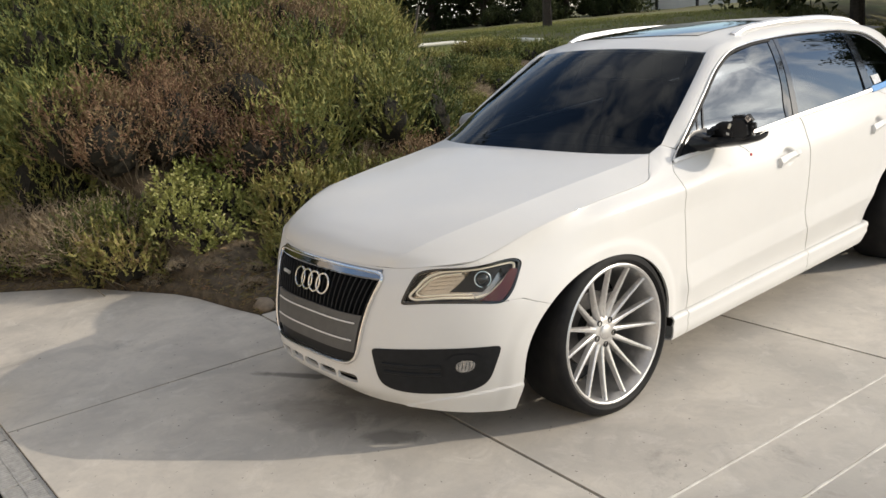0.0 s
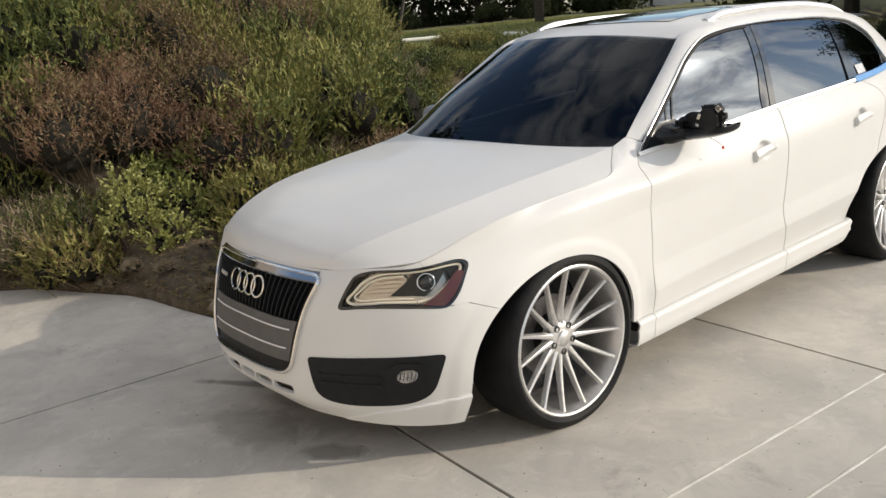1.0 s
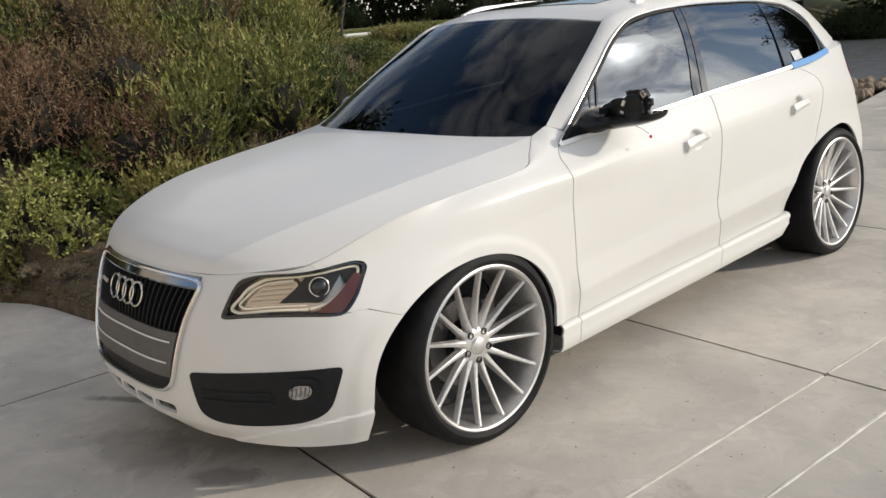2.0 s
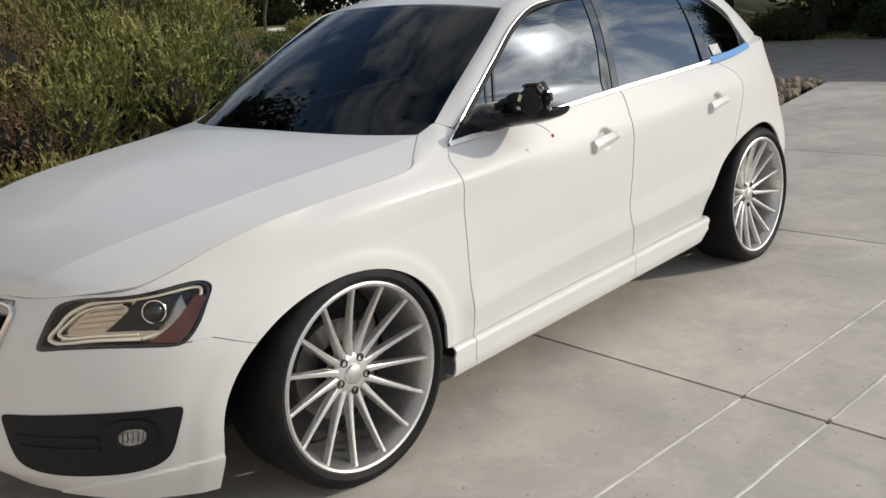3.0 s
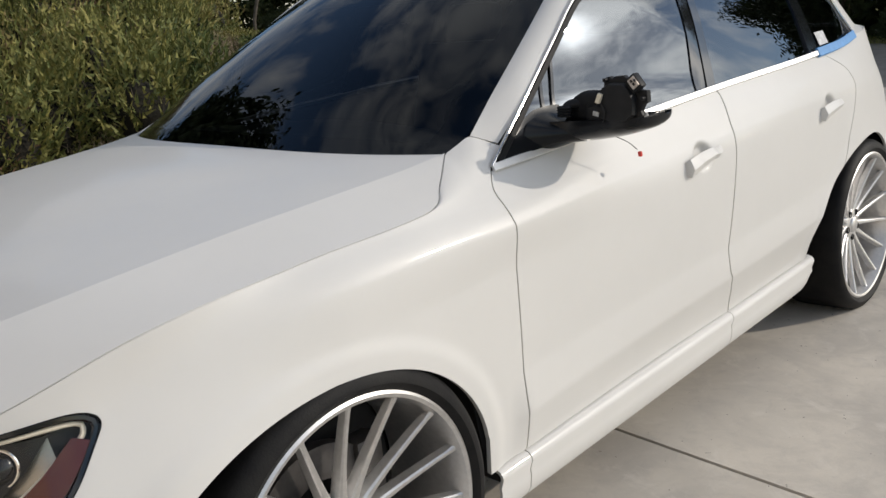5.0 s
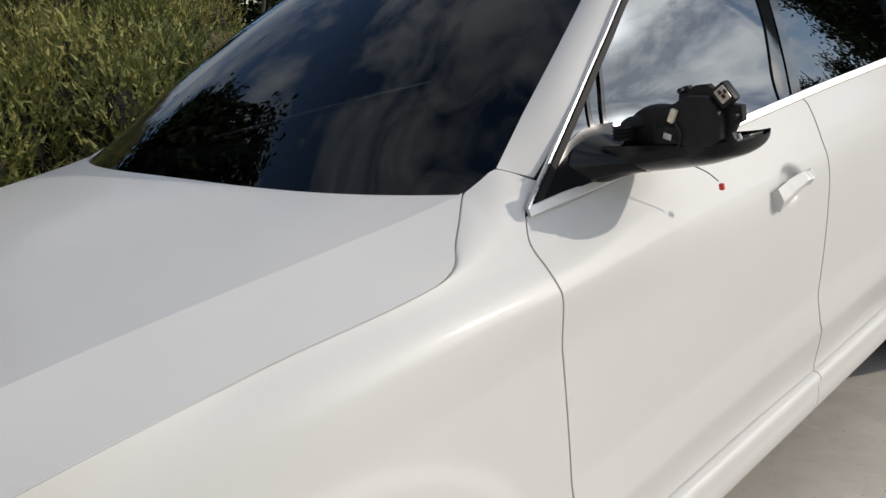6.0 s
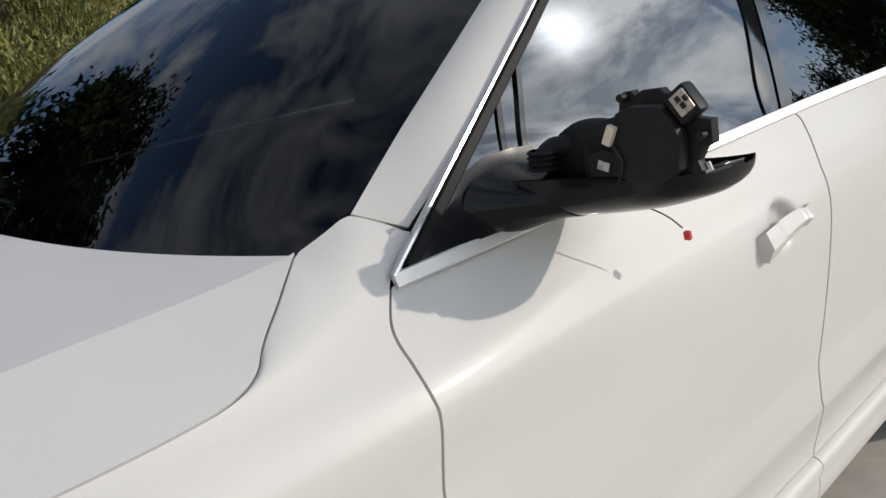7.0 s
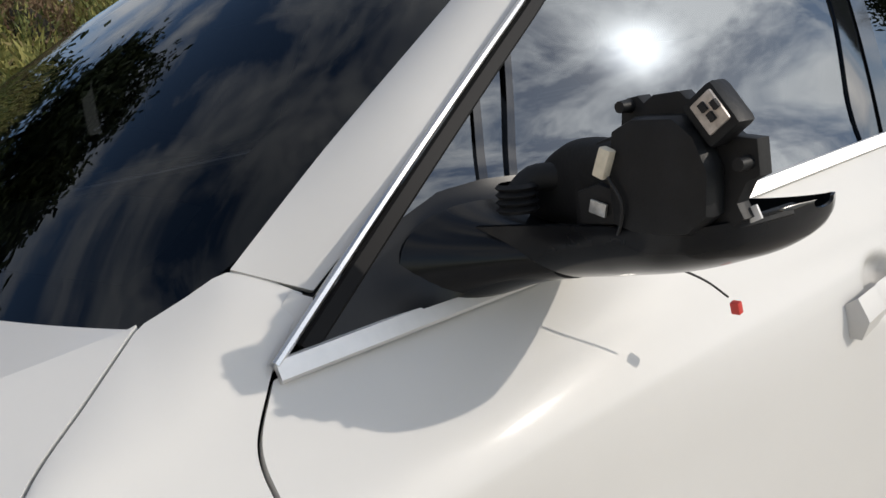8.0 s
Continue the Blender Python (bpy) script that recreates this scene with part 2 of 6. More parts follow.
LEVEL_TOP = [(0, -.825, .785), (.41, -.765, .772), (.57, -.70, .785), (.716, -.57, .797), (.806, -.33, .882), (.831, 0, .926), (.839, .37, .957), (.803, .58, .994),
             (.825, 1.1, 1.03), (.84, 1.6, 1.062), (.838, 2.3, 1.096), (.80, 2.81, 1.13), (.735, 3.18, 1.15), (.60, 3.31, 1.165), (.4, 3.40, 1.17), (0, 3.45, 1.17)]
LEVELS = [LEVEL_BOTTOM, LEVEL_LOW, LEVEL_MID, LEVEL_WAIST, LEVEL_ROLL, LEVEL_TOP]
# the first station again on the other half, so that the nose is round across the middle
KNOT_BOTH = [-KNOT[1]] + KNOT
LEVELS_BOTH = [[(-l[1][0], l[1][1], l[1][2])] + l for l in LEVELS]
HUBS, HUB_X, HUB_Z, ARCH = (0.0, 2.807), 0.87, 0.36, 0.392
ARCH_FORE, ARCH_AFT, ARCH_UP = 0.455, 0.405, 0.345   # the front wheel opening: before, behind and above the hub
REAR_FORE, REAR_UP = 0.50, 0.387


def in_arch(y, z):
    """How far a place lies from the nearer hub, as if both openings were rounds of radius ARCH."""
    d = y - HUBS[0]
    front = np.hypot(d * ARCH / np.where(d < 0, ARCH_FORE, ARCH_AFT), np.maximum(z - HUB_Z, 0) * ARCH / ARCH_UP)
    d = y - HUBS[1]
    return np.minimum(front, np.hypot(d * ARCH / np.where(d < 0, REAR_FORE, ARCH), np.maximum(z - HUB_Z, 0) * ARCH / REAR_UP))


def arch_top(y):
    """Height of the wheel openings at y, 0 outside them."""
    d = y - HUBS[0]
    front = 1 - (d / np.where(d < 0, ARCH_FORE, ARCH_AFT)) ** 2
    d = y - HUBS[1]
    rear = 1 - (d / np.where(d < 0, REAR_FORE, ARCH)) ** 2
    return np.where(front > 0, HUB_Z + ARCH_UP * np.sqrt(np.maximum(front, 0)), np.where(rear > 0, HUB_Z + REAR_UP * np.sqrt(np.maximum(rear, 0)), 0.0))


def skin(s, w, proud=0.0):
    """The skin at station parameter s (negative: the right half) and level w from 0 to 5."""
    s, w = np.broadcast_arrays(np.asarray(s, float), np.asarray(w, float))
    shape = s.shape
    sf, wf = s.ravel(), w.ravel()
    a = np.abs(sf)
    lines = np.stack([hermite(l, KNOT_BOTH, a) for l in LEVELS_BOTH], 0)
    k = np.clip(np.floor(wf).astype(int), 0, 4)
    u = (wf - k)[:, None]
    idx = np.arange(len(sf))
    p0, p1 = lines[k, idx], lines[k + 1, idx]
    m0 = np.where((k > 0)[:, None], (p1 - lines[np.maximum(k - 1, 0), idx]) / 2, p1 - p0)
    m1 = np.where((k < 4)[:, None], (lines[np.minimum(k + 2, 5), idx] - p0) / 2, p1 - p0)
    p = (2 * u**3 - 3 * u**2 + 1) * p0 + (u**3 - 2 * u**2 + u) * m0 + (-2 * u**3 + 3 * u**2) * p1 + (u**3 - u**2) * m1
    lip = (1 - smooth01((in_arch(p[:, 1], p[:, 2]) - ARCH - 0.035) / 0.045)) * smooth01((p[:, 0] - 0.6) / 0.2)
    p[:, 0] += 0.006 * lip
    flank = smooth01((p[:, 0] - 0.75) / 0.08)
    # the crease low on the doors
    run = smooth01((p[:, 1] - 0.50) / 0.08) * (1 - smooth01((p[:, 1] - 2.30) / 0.20))
    up = p[:, 2] - (0.415 + 0.059 * (p[:, 1] - 0.6))
    p[:, 0] += 0.016 * np.maximum(1 - np.where(up > 0, up / 0.11, -up / 0.13), 0) * run * flank
    # the shoulder line from the headlight along the flank
    line = np.interp(p[:, 1], [-.35, 0, .37, .6, 1.6, 2.8, 3.2], [.80, .868, .882, .886, .935, .965, .97])
    high = np.interp(p[:, 1], [-.35, 0, .30, .52, .75, 1.2, 1.6, 2.8], [0, .005, .010, .012, .009, .004, .003, .003])
    up = p[:, 2] - line
    p[:, 0] += high * np.maximum(1 - np.where(up > 0, up / 0.055, -up / 0.10), 0) * flank
    # the lip along the bottom of the bumper
    edge = np.interp(p[:, 0], [.40, .60, .86], [.17, .235, .282])
    lip = 0.008 * (1 - smooth01((p[:, 2] - edge) / 0.007)) * (p[:, 1] < -0.40)
    away = p[:, :2] - np.array((0, -0.1))
    p[:, :2] += away / (np.linalg.norm(away, axis=1)[:, None] + 1e-9) * lip[:, None]
    # finger cups behind the door handles
    for cy, cz in ((1.388, .893), (2.325, .920)):
        d = np.hypot((p[:, 1] - cy) / 1.15, p[:, 2] - cz)
        p[:, 0] -= 0.022 * (1 - smooth01((d - 0.020) / 0.026)) * (p[:, 0] > 0.7)
    p[:, 0] *= np.where(sf < 0, -1, 1)
    p = p.reshape(*shape, 3)
    if proud:
        e = 0.004
        hi, lo = np.minimum(w + e, 5), np.maximum(w - e, 0)
        n = np.cross(skin(s + e, w) - skin(s - e, w), skin(s, hi) - skin(s, lo))
        n /= np.linalg.norm(n, axis=-1)[..., None]
        p = p + n * np.asarray(proud)[..., None] if np.ndim(proud) else p + n * proud
    return p


FINE_S, FINE_W = np.meshgrid(np.linspace(0, 5.84, 700), np.linspace(0, 5, 160), indexing="ij")
FINE_P = skin(FINE_S, FINE_W)


def on_skin(p):
    """The skin's parameters nearest to a place."""
    i = np.argmin(((FINE_P - np.asarray(p)) ** 2).sum(-1))
    return FINE_S.flat[i], FINE_W.flat[i]


S_LINE = np.linspace(0.9, 5.0, 900)
W_LINE = np.linspace(0, 5, 101)
Y_LINE = skin(S_LINE[None, :], W_LINE[:, None])[..., 1]


def s_at(y, w):
    """The station parameter of the left flank at y."""
    i = min(int(w * 20), 99)
    f = w * 20 - i
    return np.interp(y, Y_LINE[i] * (1 - f) + Y_LINE[i + 1] * f, S_LINE)


W_FINE = np.linspace(0, 5, 240)


ARCH_P = skin(S_LINE[:, None], W_FINE[None, :])
ARCH_TOP = arch_top(ARCH_P[..., 1])
ARCH_F = np.where(ARCH_TOP > 0, ARCH_P[..., 2] - ARCH_TOP, 1.0)
ARCH_W = np.zeros(len(S_LINE))
for i_s in range(len(S_LINE)):
    low_ = np.nonzero(ARCH_F[i_s] < 0)[0]
    if len(low_):
        k_ = min(low_[-1], len(W_FINE) - 2)
        f0, f1 = ARCH_F[i_s, k_], ARCH_F[i_s, k_ + 1]
        ARCH_W[i_s] = W_FINE[k_] + (W_FINE[k_ + 1] - W_FINE[k_]) * (-f0 / (f1 - f0))


def arch_low(s):
    """The level at which the wheel opening ends above station s, 0 where there is none."""
    j = np.searchsorted(S_LINE, s)
    if j <= 0 or j >= len(S_LINE):
        return 0.0
    a, b = ARCH_W[j - 1], ARCH_W[j]
    f = (s - S_LINE[j - 1]) / (S_LINE[j] - S_LINE[j - 1])
    return a * (1 - f) + b * f if a and b else max(a, b) if (f > 0.5) == (b > 0) else 0.0


def panel(name, s_left, s_right, w_low, w_high, ns, nw, parent, label="", extra=(), mirror=False, material=None, thick=0.01, arch=True):
    """A body panel between two shut lines (functions of the level, as station parameters)."""
    base = np.unique(np.r_[np.linspace(0, 1, ns), extra])
    mid = 2.5
    cols = []
    for f in base:
        s0 = s_left(mid) * (1 - f) + s_right(mid) * f
        floor_w = w_low(s0) if callable(w_low) else w_low
        lo = max(floor_w, arch_low(s0)) if arch else floor_w
        w = np.maximum(np.linspace(floor_w, w_high, nw), lo)
        s = np.array([s_left(x) * (1 - f) + s_right(x) * f for x in w])
        cols.append(skin(-s if mirror else s, w))
    bm = grid_mesh(cols, flip=mirror)
    bmesh.ops.remove_doubles(bm, verts=bm.verts, dist=1e-5)
    return part(name, bm, material or PAINT, parent, label, thick=thick)


GAP = 0.0032


def door_front(w):
    return s_at(hermite([(.566,), (.562,), (.548,), (.538,), (.534,), (.532,), (.540,), (.570,)], [0, 1, 2, 2.8, 3.6, 4.3, 4.7, 5], [w])[0, 0], w)


def door_middle(w):
    """The joint between the doors, with its kink at the low crease."""
    return s_at(np.interp(w, [0, .9, 1.25, 1.56, 1.72, 2.0, 2.5, 3, 3.6, 4, 4.5, 4.8, 5], [1.638, 1.634, 1.618, 1.590, 1.570, 1.556, 1.568, 1.578, 1.582, 1.584, 1.596, 1.600, 1.588]), w)


def door_rear(w):
    return s_at(hermite([(2.42,), (2.42,), (2.45,), (2.58,), (2.60,), (2.42,)], [0, 1, 2, 3, 4, 5], [w])[0, 0], w)


car = thing("car", "white lowered sport utility car with multi-spoke silver wheels on the driveway", "car")



def strip(name, lo, hi, n, rows, parent, material=None, bulge=0.0, mirror=False, thick=0.008, label=""):
    """A panel between two curves of control points."""
    A, B = curve(lo, n), curve(hi, n)
    t = np.linspace(0, 1, rows)[:, None, None]
    P = A[None] * (1 - t) + B[None] * t
    if bulge:
        d = np.cross(np.gradient(A, axis=0), B - A)
        d /= np.linalg.norm(d, axis=1)[:, None] + 1e-9
        P = P + d[None] * (4 * t * (1 - t)) * bulge * np.minimum(np.arange(n) / 14, 1)[None, :, None]
    if mirror:
        P = P * np.array((-1, 1, 1))
    return part(name, grid_mesh(P, flip=mirror), material or PAINT, parent, label, thick=thick)


# ---- front end: bumper with its openings ----
HL_UL, HL_LL, HL_UR, HL_LR = (on_skin(p) for p in ((.545, -.735, .768), (.502, -.792, .637), (.802, -.388, .773), (.782, -.502, .622)))
FG_UL, FG_LL, FG_UR, FG_LR = (on_skin(p) for p in ((.390, -.866, .453), (.425, -.850, .276), (.808, -.552, .464), (.745, -.585, .278)))
GR_T, GR_B = on_skin((.415, -.775, .752)), on_skin((.32, -.90, .372))


def quad(*given):
    """Station and level inside a four-cornered field; u to its outer end, v upward. A fifth and sixth entry bow its upper and lower edge."""
    *corners, u, v = given
    ul, ll, ur, lr = corners[:4]
    s = (ll[0] * (1 - u) + lr[0] * u) * (1 - v) + (ul[0] * (1 - u) + ur[0] * u) * v
    w = (ll[1] * (1 - u) + lr[1] * u) * (1 - v) + (ul[1] * (1 - u) + ur[1] * u) * v
    if len(corners) > 4:
        w = w + 4 * u * (1 - u) * (corners[4] * v + corners[5] * (1 - v))
    return s, w


def softness(power, side):
    """One power all round, or one for the upper and one for the lower corners."""
    return np.where(side > 0, power[0], power[1]) if isinstance(power, tuple) else power


def rounded(n=64, power=7.0):
    """A softened square outline in 0..1, counter-clockwise."""
    q = np.linspace(0, 2 * math.pi, n, endpoint=False)
    c, s = np.cos(q), np.sin(q)
    power = softness(power, s)
    r = (np.abs(c) ** power + np.abs(s) ** power) ** (-1 / power)
    return 0.5 + 0.5 * r * c, 0.5 + 0.5 * r * s


def field(corners, u0, u1, v0, v1, nu, nv, proud=0.0, sign=1, power=0.0, bm=None):
    """A patch of the skin over part of a four-cornered field."""
    U, V = np.meshgrid(np.linspace(u0, u1, nu), np.linspace(v0, v1, nv), indexing="ij")
    if power:   # square to softened square
        a, b = 2 * (U - u0) / (u1 - u0) - 1, 2 * (V - v0) / (v1 - v0) - 1
        m = np.maximum(np.abs(a), np.abs(b)) + 1e-9
        power = softness(power, b)
        k = m / ((np.abs(a) ** power + np.abs(b) ** power) ** (1 / power) + 1e-9)
        U, V = u0 + (a * k + 1) / 2 * (u1 - u0), v0 + (b * k + 1) / 2 * (v1 - v0)
    s, w = quad(*corners, U, V)
    return grid_mesh(skin(s * sign, w, proud), bm, flip=sign < 0)


FOG_ROUND = (18.0, 3.2)
HEAD, FOG = (HL_UL, HL_LL, HL_UR, HL_LR, .46, .05), (FG_UL, FG_LL, FG_UR, FG_LR)
GRILLE = ((-GR_T[0], GR_T[1]), (-GR_B[0], GR_B[1]), GR_T, GR_B)


S_HOOD = 0.872          # where the hood's shut line meets the headlight
S_ARCH = s_at(-0.336, 2.6)


def seam(s):
    """The level of the joint that runs from the headlight to the wheel opening."""
    z = np.interp(s, [1.0, S_ARCH], [.636, .592])
    p = skin(np.full(len(W_FINE), s), W_FINE)[:, 2]
    return np.interp(z, p, W_FINE)


def hole_uv(corners, s, w):
    """Where (s, w) lies in a four-cornered field, from -1 to 1 both ways."""
    a, b = np.full(s.shape, .5), np.full(s.shape, .5)
    for _ in range(12):
        fs, fw = quad(*corners, a, b)
        su, wu = quad(*corners, a + 1e-4, b)
        sv, wv = quad(*corners, a, b + 1e-4)
        j11, j12, j21, j22 = (su - fs) * 1e4, (sv - fs) * 1e4, (wu - fw) * 1e4, (wv - fw) * 1e4
        det = j11 * j22 - j12 * j21
        det = np.where(np.abs(det) < 1e-9, 1e-9, det)
        ds, dw = s - fs, w - fw
        a = np.clip(a + (j22 * ds - j12 * dw) / det, -.25, 1.25)
        b = np.clip(b + (j11 * dw - j21 * ds) / det, -4, 5)
    fs, fw = quad(*corners, a, b)
    off = np.hypot(s - fs, w - fw) > 1e-3
    return np.where(off, 9.0, 2 * a - 1), np.where(off, 9.0, 2 * b - 1)


def flip_field(c):
    """The same field on the right half."""
    return tuple((-q[0], q[1]) for q in c[:4]) + tuple(c[4:])


def cut_grid(S, W, holes, keep):
    """Opens holes in a grid of stations and levels: corners inside a hole move onto its outline, cells inside go."""
    for corners, power in holes:
        a, b = hole_uv(corners, S, W)
        power = softness(power, b)
        r = (np.abs(a) ** power + np.abs(b) ** power) ** (1 / power)
        cs, cw = [c[0] for c in corners[:4]], [c[1] for c in corners[:4]]
        if len(corners) > 4:
            cw = [min(cw) - .5, max(cw) + .5]
        inside = (r < 1) & (S > min(cs)) & (S < max(cs)) & (W > min(cw)) & (W < max(cw))
        cells = inside[:-1, :-1] & inside[1:, :-1] & inside[:-1, 1:] & inside[1:, 1:]
        keep &= ~cells
        k = 1 / np.maximum(r, 1e-6)
        ns, nw = quad(*corners, (a * k + 1) / 2, (b * k + 1) / 2)
        S, W = np.where(inside, ns, S), np.where(inside, nw, W)
    return S, W, keep


def cell_mesh(P, Q, keep, flip=False):
    """Faces over the kept cells of P, with a rim that turns in to Q along every edge."""
    bm = bmesh.new()
    vs, ws = {}, {}

    def v(i, j):
        if (i, j) not in vs:
            vs[i, j] = bm.verts.new(P[i, j])
        return vs[i, j]

    def w(i, j):
        if (i, j) not in ws:
            ws[i, j] = bm.verts.new(Q[i, j])
        return ws[i, j]

    live = np.zeros((keep.shape[0] + 2, keep.shape[1] + 2), bool)
    live[1:-1, 1:-1] = keep
    for i, j in np.argwhere(keep):
        ring = [(i, j), (i + 1, j), (i + 1, j + 1), (i, j + 1)]
        q = [v(*k) for k in ring]
        bm.faces.new(q if flip else q[::-1])
        for (a, b), (di, dj) in zip(((0, 1), (1, 2), (2, 3), (3, 0)), ((0, -1), (1, 0), (0, 1), (-1, 0))):
            if not live[i + 1 + di, j + 1 + dj]:
                e = [v(*ring[b]), v(*ring[a]), w(*ring[a]), w(*ring[b])]
                bm.faces.new(e if flip else e[::-1])
    bmesh.ops.remove_doubles(bm, verts=bm.verts, dist=2e-5)
    return bm


def bumper():
    rim = s_at(-ARCH_FORE - 0.0002, 1.2)
    half = np.unique(np.r_[np.linspace(0, S_HOOD, 110), np.linspace(S_HOOD + 1e-3, s_at(-0.333, 1.2), 44), rim, rim + 0.0004, np.linspace(rim + .004, rim + .04, 8)])
    ss = np.r_[-half[:0:-1], half]
    ww = np.linspace(0, 4.985, 116)
    S, W = np.meshgrid(ss, ww, indexing="ij")
    S, W = S.copy(), W.copy()
    keep = np.ones((len(ss) - 1, len(ww) - 1), bool)
    tops = np.full(len(ss), 4.985)
    for i, q in enumerate(np.abs(ss)):
        if q > S_HOOD:
            tops[i] = seam(q) - 0.010
        W[i] = np.clip(W[i], 0.0, tops[i])
        turn = float(smooth01((q - 0.93) / 0.06))
        if turn > 0:
            y_q = skin(q, 1.2)[1]
            line = np.array([q * (1 - turn) + s_at(y_q, w) * turn for w in W_FINE])
            z_f = skin(line, W_FINE)[:, 2]
            s_top = line[int(0.52 * len(W_FINE))]
            tops[i] = np.interp(np.interp(s_top, [1.0, S_ARCH], [.636, .592]) + .001, z_f, W_FINE)
            W[i] = np.minimum(ww, tops[i])
            if abs(y_q) < ARCH_FORE:
                W[i] = np.maximum(W[i], np.interp(float(arch_top(y_q)), z_f, W_FINE))
            W[i] = np.minimum(W[i], tops[i])
            S[i] = np.interp(W[i], W_FINE, line) * (1 if ss[i] > 0 else -1)
    for i in range(len(ss) - 1):
        if abs(abs(ss[i]) - rim) < 1e-6 or abs(abs(ss[i + 1]) - rim) < 1e-6:
            shut = (np.diff(W[i]) < 1e-9) | (np.diff(W[i + 1]) < 1e-9)
            keep[i, shut] = False
        keep[i, ww[:-1] >= min(tops[i], tops[i + 1])] = False
    holes = [(HEAD, 12.0), (FOG, FOG_ROUND), (flip_field(HEAD), 12.0), (flip_field(FOG), FOG_ROUND), (GRILLE, 9.0)]
    for i in range(5):
        c, d = (i - 2) * 0.125, 0.056
        holes.append((((c - d, 1.26), (c - d, .98), (c + d, 1.26), (c + d, .98)), 5.0))
    S, W, keep = cut_grid(S, W, holes, keep)
    return part("bumper", cell_mesh(skin(S, W), skin(S, W, -0.014), keep, flip=True), PAINT, car, "white front bumper cover")


C0, C1, C2 = skin(s_at(.315, 5.0), 5.0), np.array((.8375, .372, .958)), np.array((.812, .391, .977))
CORNER, PILLAR_IN, PILLAR_OUT = np.array((.7285, .504, 1.0405)), np.array((.7335, .577, 1.0675)), np.array((.775, .628, 1.043))
COWL_EDGE = curve([C0] + [C0 * (1 - u) ** 2 + 2 * C1 * u * (1 - u) + C2 * u ** 2 for u in (.25, .5, .75, 1)]
                  + [C2 * .5 + CORNER * .5, C2 * .04 + CORNER * .96, CORNER, CORNER * .9 + PILLAR_IN * .1, CORNER * .45 + PILLAR_IN * .55, PILLAR_IN, PILLAR_OUT], 110)
COWL_END = int(np.argmin(np.linalg.norm(COWL_EDGE - CORNER, axis=1)))


def sill_level(s):
    """The level of a door's lower edge, just above the sill."""
    p = skin(np.full(len(W_FINE), s), W_FINE)
    return float(np.interp(.303 + .0245 * (p[40, 1] - .4) + .004, p[:, 2], W_FINE))


def fender(mirror):
    sign = -1 if mirror else 1
    end = lambda w: door_front(min(w, 5.0)) - 0.0024
    nom = end(2.5)
    base = np.unique(np.r_[np.linspace(S_HOOD + 1e-3, nom, 150), s_at(ARCH_AFT - 0.002, 2.5), s_at(ARCH_AFT + 0.003, 2.5)])
    rows = np.linspace(0, 5, 110)
    cols, SS, WW = [], [], []
    for q in base:
        f = (q - base[0]) / (nom - base[0])
        lo = max(seam(q) + 0.010 if q < S_ARCH else 0.0, arch_low(q), sill_level(q) if q > S_ARCH + .3 else 0.0)
        w = np.maximum(rows, lo)
        SS.append([q + (end(x) - nom) * f ** 3 for x in w])
        WW.append(w)
    SS, WW, keep = cut_grid(np.array(SS), np.array(WW), [(HEAD, 12.0)], np.ones((len(base) - 1, len(rows) - 1), bool))
    BODY, INN, ins = skin(SS, WW), skin(SS, WW, -0.012), []
    for body, dent in zip(BODY, INN):
        # above the top level: the corner that climbs to the windscreen
        k = np.clip((body[-1, 1] - .316) / (.571 - .316), 0, 1)
        aim = np.array([np.interp(k, np.linspace(0, 1, 110), COWL_EDGE[:, j]) for j in range(3)])
        d = np.linalg.norm(aim - body[-1])
        t0 = body[-1] - body[-2]
        t0 = t0 / np.linalg.norm(t0) * d
        t1 = (aim - body[-1]) * 0.9 + np.array((-0.3, 0, -0.05)) * d
        u = np.linspace(0, 1, 9)[1:, None]
        top = (2*u**3 - 3*u**2 + 1) * body[-1] + (u**3 - 2*u**2 + u) * t0 + (-2*u**3 + 3*u**2) * aim + (u**3 - u**2) * t1
        if k <= 0:
            top = np.repeat(body[-1:], 8, 0)
        P = np.r_[body, top]
        P[:, 0] *= sign
        cols.append(P)
        P2 = np.r_[dent, top + (dent[-1] - body[-1])]
        P2[:, 0] *= sign
        ins.append(P2)
    keep = np.c_[keep, np.ones((len(base) - 1, 8), bool)]
    return part("fender", cell_mesh(np.array(cols), np.array(ins), keep, flip=not mirror), PAINT, car, "white front fender")


bumper()
for right in (False, True):
    fender(right)

# the hood: a flat top, a crease that sharpens towards the windscreen, and a flank down to the fender
HOOD_MID = [(0, -.827, .785), (0, -.79, .83), (0, -.70, .875), (0, -.55, .915), (0, -.34, .955), (0, -.08, .996), (0, .18, 1.029), (0, .372, 1.048)]
HOOD_CREASE = [(.410, -.766, .773), (.435, -.748, .806), (.490, -.69, .842), (.555, -.575, .884), (.625, -.39, .928), (.668, -.06, .975), (.694, .25, 1.007), (.714, .41, 1.026), (.7235, .497, 1.0395)]
n_v, n_in, n_out = 110, 50, 24
rail = skin(np.linspace(S_HOOD, s_at(.315, 5.0), 50), np.full(50, 5.0))
rail = np.r_[[(.716, -.569, .798)], rail[2:], COWL_EDGE[1:COWL_END + 1]] + np.array((-.0034, -.0012, .0010))
side_line = curve(rail, n_v)
mid_line, fold_line = curve(HOOD_MID, n_v), curve(HOOD_CREASE, n_v)
hood_rows = []
